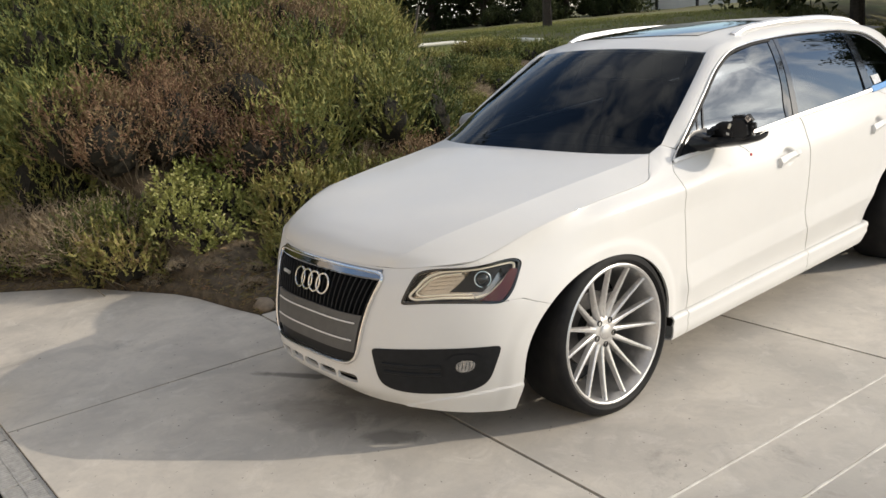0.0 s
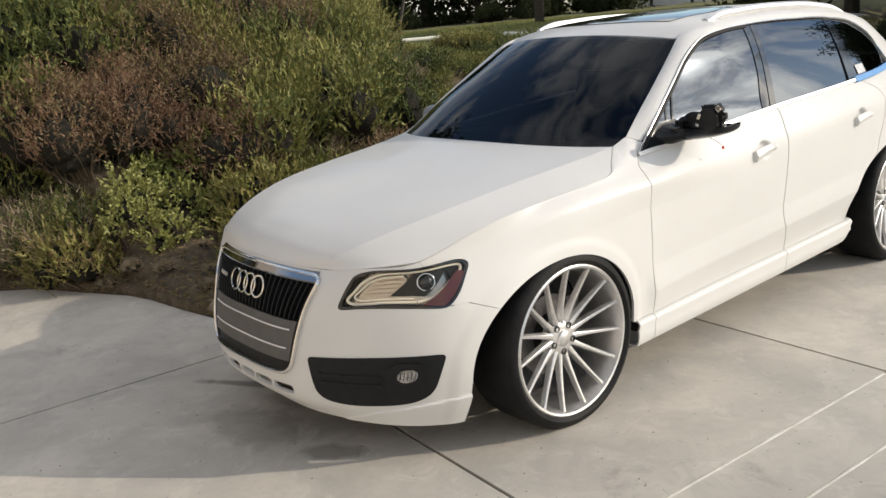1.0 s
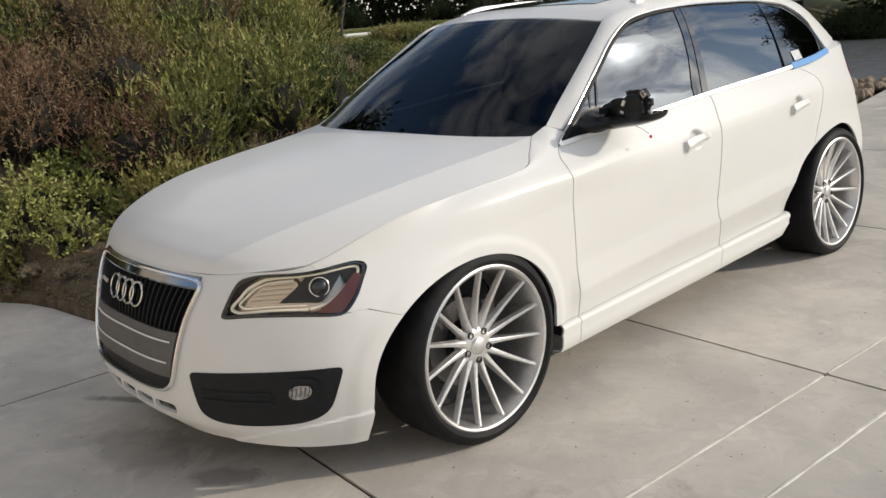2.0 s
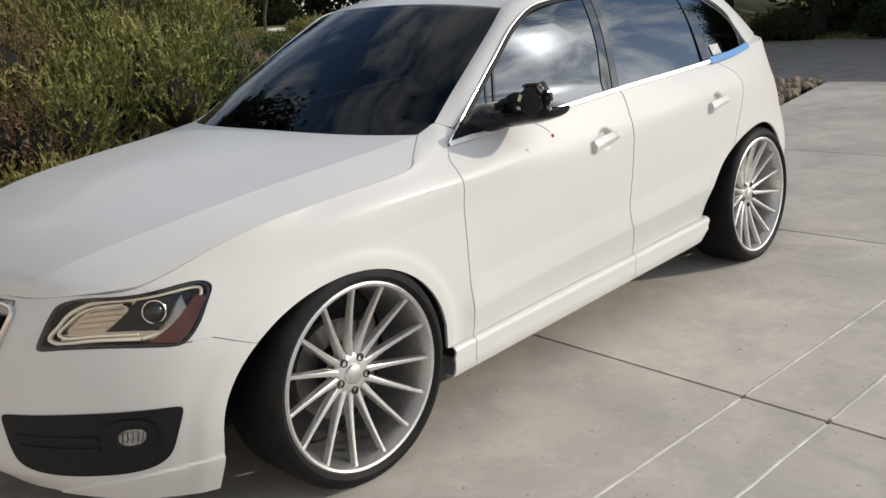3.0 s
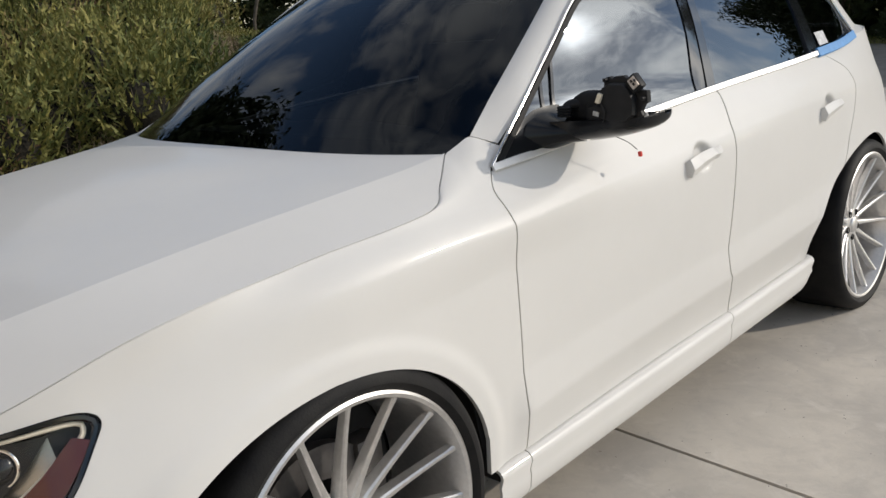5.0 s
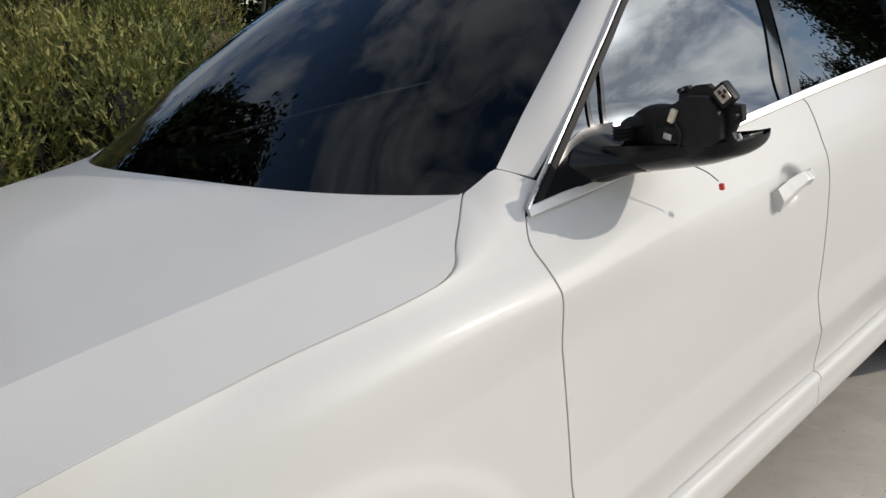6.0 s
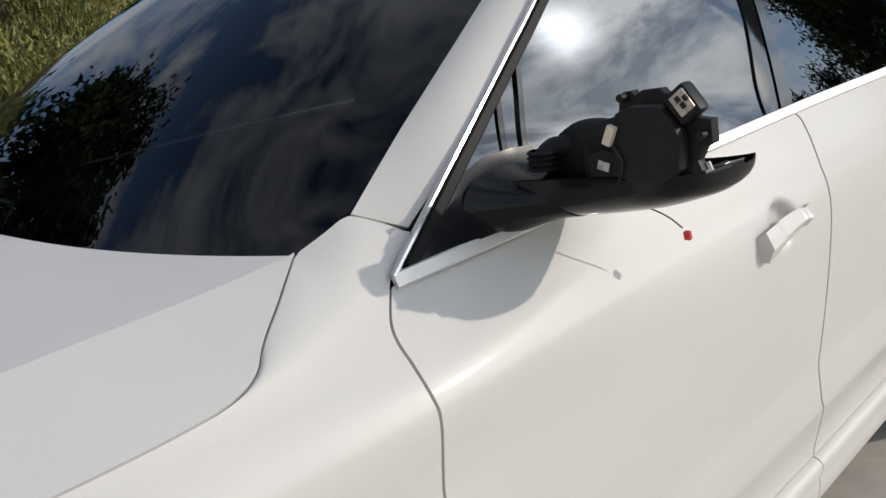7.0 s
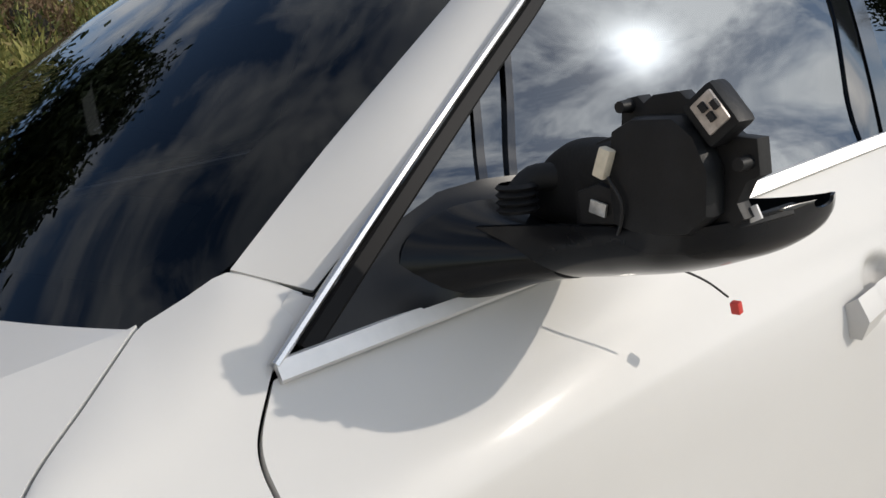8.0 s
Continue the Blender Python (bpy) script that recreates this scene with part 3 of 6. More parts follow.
for j in range(n_v):
    c, e, d = mid_line[j], fold_line[j], side_line[j]
    v = j / (n_v - 1)
    sharp = float(smooth01((v - .12) / .35))
    drop_in, run_in, drop_out, run_out = e[2] - c[2], e[0], d[2] - e[2], d[0] - e[0]
    chord_in, chord_out = drop_in / run_in, drop_out / max(run_out, 1e-4)
    meet = (chord_in * 1.7) * sharp + (.5 * chord_in + .5 * chord_out) * (1 - sharp)
    leave = (chord_out * .92) * sharp + (.5 * chord_in + .5 * chord_out) * (1 - sharp)
    fall = chord_out * 1.1
    half = []
    for q in 1 - (1 - np.linspace(0, 1, n_in)) ** 1.9:
        h = (-2 * q**3 + 3 * q**2) * drop_in + (q**3 - q**2) * meet * run_in
        half.append((q * e[0], c[1] + (e[1] - c[1]) * (q ** 2 * (1 - v) + q ** 3.4 * v), c[2] + h))
    for q in np.linspace(0, 1, n_out)[1:] ** 1.7:
        h = (q**3 - 2 * q**2 + q) * leave * run_out + (-2 * q**3 + 3 * q**2) * drop_out + (q**3 - q**2) * fall * run_out
        nose = (1 - v) ** 9
        half.append((e[0] + run_out * q, e[1] + (d[1] - e[1]) * q - .135 * q * (1 - q) * nose, e[2] + h))
    hood_rows.append([(-x, y, z) for x, y, z in half[:0:-1]] + half)
part("hood", grid_mesh(hood_rows, flip=False), PAINT, car, "white hood", thick=0.012)

# ---- doors, quarter panels, sills ----
for right in (False, True):
    for name, a, b, hi in (("front_door", door_front, door_middle, 5.0), ("rear_door", door_middle, door_rear, 5.0)):
        near = 0.0022 if a is door_front else GAP
        aa = (lambda f, e: (lambda w: f(w) + e))(a, near)
        bb = (lambda f: (lambda w: f(w) - GAP))(b)
        panel(name, aa, bb, sill_level, hi, 96, 90, car, "white " + name.replace("_", " "), mirror=right)
    q0, q1 = (lambda w: door_rear(w) + GAP), (lambda w: 4.85)
    rel = [(s_at(2.807 + k * ARCH + e, 2.5) - q0(2.5)) / (q1(2.5) - q0(2.5)) for k, e in ((1, -.002), (1, .004))]
    panel("quarter_panel", q0, q1, 0.0, 5.0, 60, 44, car, "white rear quarter panel", extra=rel, mirror=right)
    panel("rear_bumper", lambda w: 4.855, lambda w: 5.84, 0.0, 5.0, 24, 30, car, "white tail panel", mirror=right, arch=False)
    # the sill: a bar that stands out under the doors, in three lengths
    for y0, y1 in ((0.452, 0.560), (0.564, 1.634), (1.638, 2.322)):
        ys = np.linspace(y0, y1, 30)
        prof = [(.835, .3335), (.858, .3330), (.874, .3290), (.882, .3200), (.884, .3100), (.876, .2850), (.878, .2700), (.874, .2350), (.862, .2130), (.82, .2060)]
        rise = (ys - .4) * .0245 - .030
        tuck = np.clip((ys - 2.1) / 0.31, 0, 1) ** 2 * 0.012
        rows = [[((x - k) * (-1 if right else 1), y, z + r + (.03 * max(0, y - 2.27) / .05 if z < .24 else 0)) for x, z in prof] for y, r, k in zip(ys, rise, tuck)]
        part("sill", grid_mesh(rows, flip=not right), PAINT, car, "white sill trim", thick=0.008)

# the dark body behind the joints
inner = bmesh.new()
for sign in (1, -1):
    cols = []
    for q in np.linspace(0.95, 5.84, 120):
        lo = max(0.9, arch_low(q) + 0.1)
        cols.append(skin(np.full(30, q * sign), np.linspace(lo, 4.95, 30), -0.022))
    grid_mesh(cols, inner, flip=sign < 0)
part("inner_shell", inner, INNER, car)
floor_bm = bmesh.new()
box(floor_bm, (0, 1.4, .26), (1.20, 4.2, .04))
box(floor_bm, (0, 1.4, .245), (1.62, 1.76, .05))
box(floor_bm, (0, -.58, .235), (1.10, .24, .05))
part("underbody", floor_bm, INNER, car, smooth=False)
for hy in HUBS:
    for sign in (1, -1):
        bm = bmesh.new()
        lathe(bm, [(ARCH + 0.004, 0.83 * sign), (ARCH + 0.015, 0.45 * sign), (0.05, 0.45 * sign)], (0, hy, HUB_Z), n=48)
        bmesh.ops.scale(bm, vec=(1, 1.15, .90) if hy < 1 else (1, 1.28, 1), space=Matrix.Translation((0, -hy, -HUB_Z)), verts=bm.verts)
        geo = [v for v in bm.verts if v.co.z < 0.30 and abs(v.co.x) > 0.7 or v.co.z < 0.18]
        bmesh.ops.delete(bm, geom=geo, context="VERTS")
        part("wheel_liner", bm, INNER, car)

# ---- cabin: pillars, roof, glass ----
BELT = [(.80, .575, 1.0), (.822, 1.1, 1.036), (.836, 1.6, 1.068), (.838, 2.3, 1.100), (.824, 2.65, 1.120), (.787, 2.885, 1.138)]
WINDOW_TOP = [(.80, .575, 1.0), (.772, .72, 1.11), (.722, .93, 1.255), (.680, 1.10, 1.365), (.662, 1.22, 1.42), (.650, 1.40, 1.448), (.645, 1.64, 1.458), (.634, 2.1, 1.452),
              (.636, 2.45, 1.432), (.656, 2.70, 1.385), (.692, 2.82, 1.310), (.738, 2.868, 1.215), (.787, 2.885, 1.138)]
SCREEN_SIDE = [(.726, .497, 1.033), (.731, .580, 1.069), (.709, .70, 1.152), (.665, .88, 1.265), (.615, 1.06, 1.375), (.587, 1.155, 1.434)]
CANT = [(.780, .60, 1.045), (.745, .72, 1.135), (.693, .93, 1.285), (.648, 1.10, 1.395), (.628, 1.22, 1.455), (.615, 1.40, 1.487), (.607, 1.64, 1.500), (.590, 2.1, 1.497),
        (.582, 2.45, 1.479), (.578, 2.76, 1.447), (.588, 2.99, 1.385), (.612, 3.16, 1.28), (.640, 3.29, 1.175)]
belt, wtop = curve(BELT, 400), curve(WINDOW_TOP, 600)


def side_glass(y, h):
    """The side glazing: h from the belt (0) to the upper frame (1)."""
    y, h = np.broadcast_arrays(np.asarray(y, float), np.asarray(h, float))
    b = np.stack([np.interp(y, belt[:, 1], belt[:, k]) for k in range(3)], -1)
    t = np.stack([np.interp(y, wtop[:, 1], wtop[:, k]) for k in range(3)], -1)
    p = b * (1 - h[..., None]) + t * h[..., None]
    p[..., 0] += (0.012 * 4 * h * (1 - h) + 0.008 * np.sin(math.pi * h ** 1.8)) * np.clip((t[..., 2] - b[..., 2]) / 0.38, 0, 1)
    return p


def door_glass(y, z):
    """How far out the front door's glass stands: it turns in towards the mirror."""
    d = z - 1.255
    x = .722 + .123 * (y - 1.15) - .07 * (y - 1.15) ** 2 - .354 * d - .30 * d * d
    return x - .9 * np.maximum(z - 1.34, 0) ** 1.6 + 2.2 * np.maximum(1.14 - z, 0) ** 2


def door_patch(y_low, y_top, proud=0.0, h0=0.0, h1=.985, sign=1, n=30, m=24):
    H, F = np.meshgrid(np.linspace(h0, h1, m), np.linspace(0, 1, n), indexing="ij")
    Y = (y_low[0] * (1 - H) + y_top[0] * H) * (1 - F) + (y_low[1] * (1 - H) + y_top[1] * H) * F
    P = side_glass(Y, H)
    P[..., 0] = (np.minimum(door_glass(Y, P[..., 2]), P[..., 0] - .004) + proud) * sign
    return grid_mesh(P, flip=sign < 0)


def glass_patch(y_low, y_top, h0=0.0, h1=1.0, sign=1, inset=0.012, n=24, m=16, twist=0.0):
    H, F = np.meshgrid(np.linspace(h0, h1, m), np.linspace(0, 1, n), indexing="ij")
    Y = (y_low[0] * (1 - H) + y_top[0] * H) * (1 - F) + (y_low[1] * (1 - H) + y_top[1] * H) * F
    P = side_glass(Y, H)
    P[..., 0] -= inset * (1.15 - .75 * H) + twist * (.5 - F)
    P[..., 0] *= sign
    return grid_mesh(P, flip=sign < 0)


def pillar_patch(y_low, y_top, sign):
    """The pillar's trim: flush with the door's glass in front, with the frame behind."""
    H, F = np.meshgrid(np.linspace(0, .99, 16), np.linspace(0, 1, 5), indexing="ij")
    Y = (y_low[0] * (1 - H) + y_top[0] * H) * (1 - F) + (y_low[1] * (1 - H) + y_top[1] * H) * F
    P = side_glass(Y, H)
    inner = np.minimum(door_glass(Y, P[..., 2]), P[..., 0] - .004) + .004
    P[..., 0] = (inner * (1 - F) + (P[..., 0] - .006 * (1.15 - .75 * H)) * F) * sign
    return grid_mesh(P, flip=sign < 0)


for sign in (1, -1):
    part("front_quarter_pane", door_patch((.62, .872), (.62, .952), sign=sign), TINT, car, "small fixed triangular pane")
    part("front_side_window", door_patch((.872, 1.54), (.952, 1.645), sign=sign), TINT, car, "tinted side window")
    # dark channel between the frame and the set-back glass
    for lo_, run_ in ((True, np.linspace(.60, 1.60, 50)), (False, np.linspace(.60, 1.65, 60))):
        rim_a = side_glass(run_, np.full(len(run_), 0.0 if lo_ else 1.0)) - np.array((.004, 0, 0))
        rim_b = side_glass(run_, np.full(len(run_), 0.0 if lo_ else .97))
        rim_b[:, 0] = np.minimum(door_glass(run_, rim_b[:, 2]) - .002, rim_a[:, 0] - .004)
        part("glass_channel", grid_mesh(np.stack([rim_a, rim_b]) * np.array((sign, 1, 1)), flip=(sign < 0) == lo_), SEAL, car)
    part("rear_side_window", glass_patch((1.60, 2.34), (1.70, 2.405), 0.0, 0.985, sign), TINT, car, "tinted side window")
    part("quarter_window", glass_patch((2.41, 2.875), (2.47, 2.875), 0.0, 0.985, sign), TINT, car, "tinted rear quarter window")
    part("window_divider", door_patch((.866, .878), (.946, .956), .006, sign=sign, n=3), GLOSS, car, thick=0.008)
    part("window_stub", door_patch((.838, .850), (.892, .902), .004, .36, .93, sign, n=3), GLOSS, car, "black rubber guide", thick=0.012)
    part("middle_pillar", pillar_patch((1.494, 1.552), (1.606, 1.664), sign), GLOSS, car, "gloss black pillar trim", thick=0.012)
    part("middle_pillar", glass_patch((1.556, 1.605), (1.668, 1.705), 0.0, 0.99, sign, 0.003, n=4), GLOSS, car, "gloss black pillar trim", thick=0.012)
    part("rear_pillar", glass_patch((2.335, 2.415), (2.40, 2.475), 0.0, 0.99, sign, 0.004, n=4), GLOSS, car, "gloss black pillar trim", thick=0.012)
    flipx = np.array((sign, 1, 1))
    outw = np.array((0.9 * sign, 0, 0.42))
    bm = ribbon(bmesh.new(), (curve(WINDOW_TOP, 90) + np.array((0.004, 0, 0.004))) * flipx, outw, 0.0075, 0.008)
    part("window_trim", bm, CHROME, car, "bright trim round the side windows")
    bm = ribbon(bmesh.new(), (curve(WINDOW_TOP, 110)[1:50] + np.array((0.005, 0.010, -0.007))) * flipx, outw, 0.016, 0.008)
    part("window_seal", bm, SEAL, car, "dark frame inside the bright trim")
    bm = ribbon(bmesh.new(), (curve(WINDOW_TOP, 110)[48:] + np.array((-0.002, 0, -0.014))) * flipx, outw, 0.018, 0.010)
    part("window_seal", bm, GLOSS, car)
    low = curve(BELT, 160)
    bm = ribbon(bmesh.new(), (low[:125] + np.array((0.006, 0, -0.001))) * flipx, outw, 0.019, 0.007)
    part("belt_trim", bm, SATIN, car, "satin bright belt trim")
    tape = mat("masking_tape", (0.10, 0.30, 0.62), 0.6, var=0.15, scale=30) if sign > 0 else None
    if sign > 0:
        bm = ribbon(bmesh.new(), (low[124:] + np.array((0.007, 0, 0.0))) * flipx, outw, 0.034, 0.010)
        part("tape", bm, tape, car, "blue masking tape over the trim")
    # pillars and roof sides
    edge = wtop[wtop[:, 1] < .634][::2]
    inlay = np.stack([edge + np.array((-.003, .0013, -.0022)) + f * np.array((-.040, -.050, .024)) for f in (0, .18, .36)])
    part("pillar_foot", grid_mesh(inlay * flipx, flip=sign < 0), PAINT, car, "white corner below the pillar", thick=0.004)
    strip("roof_side", WINDOW_TOP[5:], CANT[5:], 90, 7, car, bulge=0.012 * 1, mirror=sign < 0)
    strip("windscreen_pillar", [(.777, .6315, 1.046)] + WINDOW_TOP[1:6], [(.7365, .5815, 1.0700)] + SCREEN_SIDE[2:5] + [(.590, 1.17, 1.445), (.615, 1.40, 1.487)], 60, 9, car, bulge=0.010, mirror=sign < 0,
          label="white windscreen pillar")
    strip("tail_shoulder", [(.798, 2.83, 1.129), (.760, 3.08, 1.143), (.700, 3.22, 1.153), (.62, 3.30, 1.162)],
          [(.784, 2.885, 1.140), (.735, 3.04, 1.156), (.690, 3.17, 1.167), (.638, 3.288, 1.177)], 24, 5, car, mirror=sign < 0)
    # roof rail
    rail = [(.565, 1.42, 1.492), (.565, 1.50, 1.515), (.56, 1.7, 1.528), (.548, 2.1, 1.528), (.535, 2.5, 1.505), (.53, 2.75, 1.465), (.53, 2.82, 1.440)]
    bm = ribbon(bmesh.new(), curve(rail, 60) * flipx, (0.5 * sign, 0, 0.85), 0.036, 0.03)
    part("roof_rail", bm, SATIN, car, "satin roof rail")

# windscreen
n_w = 41
rows = []
for t in np.linspace(0, 1, 24):
    L = curve(SCREEN_SIDE, 60)
    row = []
    for q in np.linspace(-1, 1, 2 * n_w - 1):
        a = abs(q)
        e = np.array([np.interp(t, np.linspace(0, 1, 60), L[:, k]) for k in range(3)])
        mid_y = 0.362 + (1.03 - 0.362) * t
        mid_z = 1.036 + (1.478 - 1.036) * t + 0.026 * 4 * t * (1 - t)
        f = a ** (3.4 - t)
        row.append((math.copysign(a * e[0], q), mid_y + (e[1] - mid_y) * f, mid_z + (e[2] - mid_z) * f))
    rows.append(row)
screen_rows = np.array(rows)
part("windscreen", grid_mesh(screen_rows), SCREEN, car, "dark windscreen")
rim = bmesh.new()
grid_mesh(screen_rows[:3] + np.array((0, 0.004, -0.006)), rim)
grid_mesh(screen_rows[-2:] + np.array((0, 0.004, -0.006)), rim)
grid_mesh(screen_rows[:, :5] + np.array((0, 0.004, -0.006)), rim)
grid_mesh(screen_rows[:, -5:] + np.array((0, 0.004, -0.006)), rim)
part("windscreen_border", rim, GLOSS, car)

# roof
top_edge = screen_rows[-1]
cant = curve(CANT, 400)
rows = []
for y in np.linspace(0, 1, 50):
    row = []
    for q in np.linspace(-1, 1, 41):
        a = abs(q)
        i = np.interp(a, np.linspace(0, 1, n_w), top_edge[n_w - 1:, 1])
        yy = i + (3.0 - i) * y
        ex = np.interp(yy, cant[:, 1], cant[:, 0])
        ez = np.interp(yy, cant[:, 1], cant[:, 2])
        ex = .587 + (ex - .587) * smooth01(y * 6) if y < 1 / 6 else ex
        mid = hermite([(1.47,), (1.515,), (1.545,), (1.545,), (1.515,), (1.45,)], [1.0, 1.25, 1.75, 2.3, 2.75, 3.1], [yy])[0, 0]
        row.append((math.copysign(a * ex, q), yy, mid + (min(ez, mid) - mid) * a ** 2.8))
    rows.append(row)
rows = np.array(rows)
part("roof", grid_mesh(rows), PAINT, car, "white roof", thick=0.01)
glass_roof = rows[6:24, 6:-6].copy()
glass_roof[..., 2] += 0.004
part("sunroof", grid_mesh(glass_roof), GLOSS, car, "dark glass sunroof", thick=0.006)
# tail window
lo = np.array([(x, 3.43 - 0.14 * abs(x / .62) ** 2, 1.17) for x in np.linspace(-.62, .62, 21)])
hi = rows[-1, ::2]
t = np.linspace(0, 1, 10)[:, None, None]
part("tail_window", grid_mesh(hi[None] * (1 - t) + lo[None] * t), TINT, car, "tinted tail window")

# ---- wheels ----
SPIN = 0.9375


def wheel(sign, hy):
    axle = new("wheel")
    axle.parent = car
    axle.location = (HUB_X * sign, hy + (0.014 if hy < 1 else 0), HUB_Z)
    tilt = -1.0 * sign
    axle.rotation_euler = (0, radians(tilt), 0)
    c = (0, 0, 0)
    R, LIP = 0.36, 0.304

    def w(bm, name, material, label="", smooth=True):
        if sign < 0:
            bmesh.ops.scale(bm, vec=(-1, 1, 1), verts=bm.verts)
            bmesh.ops.reverse_faces(bm, faces=bm.faces)
        return part(name, bm, material, axle, label, smooth)

    prof = [(LIP - .004, .034), (LIP + .008, .044), (LIP + .018, .050), (R - .024, .047), (R - .011, .037), (R - .003, .022), (R, -.02), (R, -.16), (R - .004, -.195), (R - .025, -.218),
            (LIP, -.20)]
    w(lathe(bmesh.new(), prof, c, n=96), "tyre", RUBBER, "low-profile black tyre")
    prof = [(LIP - .016, .026), (LIP - .012, .040), (LIP - .004, .043), (LIP + .003, .038), (LIP + .002, .02), (LIP - .01, 0.0), (LIP - .02, -.19), (LIP - .03, -.19), (LIP - .028, -.02), (LIP - .020, .01), (LIP - .016, .026)]
    w(lathe(bmesh.new(), prof, c, n=96), "rim", BRUSHED, "polished rim barrel")
    # fifteen tapered spokes, each ridged along its middle
    for i in range(15):
        q = 2 * math.pi * (i + SPIN) / 15
        bm = bmesh.new()
        st = np.linspace(0, 1, 9)
        rows = []
        for t in st:
            r = 0.058 + (LIP - 0.006 - 0.058) * t
            half = 0.0075 - 0.0018 * t + 0.004 * (1 - t) ** 4 + 0.003 * smooth01((t - 0.90) / 0.10)
            wide = 0.0118 - 0.003 * t + 0.005 * (1 - t) ** 4
            face = -0.022 + 0.052 * t ** 1.35
            deep = face - 0.028 + 0.010 * t
            rows.append([(deep, -wide, r), (face - 0.0035, -half, r), (face, -half * 0.5, r), (face, half * 0.5, r), (face - 0.0035, half, r), (deep, wide, r)])
        grid_mesh(rows, bm)
        bmesh.ops.holes_fill(bm, edges=[e for e in bm.edges if e.is_boundary], sides=0)
        bmesh.ops.recalc_face_normals(bm, faces=bm.faces)
        bmesh.ops.rotate(bm, cent=c, matrix=Matrix.Rotation(q, 3, "X"), verts=bm.verts)
        w(bm, "spoke", BRUSHED, smooth=False)
    prof = [(.001, -.010), (.028, -.010), (.032, -.013), (.034, -.020), (.052, -.020), (.066, -.024), (.072, -.032), (.072, -.07), (.001, -.07)]
    w(lathe(bmesh.new(), prof, c, n=48), "hub", BRUSHED, "plain silver hub cap")
    for i in range(5):
        q = 2 * math.pi * i / 5 - radians(91.5)
        bm = bmesh.new()
        lathe(bm, [(.013, -.022), (.013, -.017), (.010, -.017), (.0098, -.030), (.0001, -.030)], (0, 0.056 * math.cos(q), 0.056 * math.sin(q)), n=16)
        w(bm, "lug_seat", INNER)
        bm = bmesh.new()
        lathe(bm, [(.0075, -.030), (.0075, -.021), (.004, -.020), (.004, -.025), (.0001, -.025)], (0, 0.056 * math.cos(q), 0.056 * math.sin(q)), n=6)
        w(bm, "lug_bolt", IRON)
    w(lathe(bmesh.new(), [(.09, -.10), (.165, -.10), (.165, -.13), (.09, -.13)], c, n=48), "brake_disc", IRON, "worn brake disc")
    bm = bmesh.new()
    box(bm, (-.115, .135, .055), (.06, .07, .16), bevel=0.012)
    w(bm, "brake_caliper", IRON, "dull grey brake caliper")
    w(lathe(bmesh.new(), [(.0001, -.2), (LIP - .03, -.2)], c, n=32), "wheel_back", INNER)


for hy in HUBS:
    for sign in (1, -1):
        wheel(sign, hy)

# ---- car details: nose ----
LAMP_BODY = mat("lamp_grey", (0.52, 0.48, 0.43), 0.25, metal=0.8)
GUIDE = mat("light_guide", (0.90, 0.82, 0.68), 0.25)
FOGLAMP = mat("fog_reflector", (0.55, 0.55, 0.56), 0.22, metal=0.9, var=0.5, scale=50, bump=1.0, bump_scale=70)
DARKCHROME = mat("dark_chrome", (0.30, 0.30, 0.31), 0.10, metal=1.0)
RED = mat("side_reflector", (0.08, 0.014, 0.009), 0.2, coat=0.5)
PLATE = mat("plate_carrier", (0.10, 0.098, 0.096), 0.5, var=0.2, scale=20)
PALE = mat("pale_line", (0.7, 0.69, 0.67), 0.5)


def path_on(corners, uv, n, proud, sign=1):
    """Points over a path in a field, at a height over the skin."""
    c = curve([(u, v, 0) for u, v in uv], n)
    s, w = quad(*corners, c[:, 0], c[:, 1])
    return skin(s * sign, w, proud), skin(s * sign, w, proud + 0.01) - skin(s * sign, w, proud)


# grille
grille = new("grille")
grille.parent = car
u, v = rounded(120, 9.0)
s_, w_ = quad(*GRILLE, u, v)
P0, P1 = skin(s_, w_, 0.004), skin(s_, w_, 0.02)
part("grille_frame", ribbon(bmesh.new(), P0, P1 - P0, 0.015, 0.020, closed=True), CHROME, grille, "bright chrome grille frame")
p, o = path_on(GRILLE, [(.03, .955), (.2, .955), (.5, .955), (.8, .955), (.97, .955)], 40, -0.002)
part("grille_top_bar", ribbon(bmesh.new(), p, o, 0.046, 0.02), DARKCHROME, grille, "dark chrome upper bar")
part("grille_mesh", field(GRILLE, .0, 1, 0, 1, 30, 20, -0.045), INNER, grille)
for i in range(25):
    f = 0.035 + 0.93 * i / 24
    p, o = path_on(GRILLE, [(f, .42), (f, .6), (f, .8), (f, .93)], 12, -0.018)
    part("slat", ribbon(bmesh.new(), p, o, 0.007, 0.034), PLASTIC, grille)
for i in range(2):
    f = 0.55 + 0.2 * i
    p, o = path_on(GRILLE, [(.02, f), (.5, f), (.98, f)], 24, -0.036)
    part("cross_bar", ribbon(bmesh.new(), p, o, 0.012, 0.008), PLASTIC, grille)
part("plate_carrier", field(GRILLE, .035, .965, .10, .42, 24, 10, -0.004), PLATE, grille, "dark grey plate carrier", thick=0.008)
for f in (.20, .345):
    p, o = path_on(GRILLE, [(.06, f), (.5, f), (.93, f)], 24, 0.007)
    part("pale_line", ribbon(bmesh.new(), p, o, 0.006, 0.004), PALE, grille)
part("lower_strip", field(GRILLE, .05, .95, .015, .09, 24, 4, -0.012), PLASTIC, grille, thick=0.006)
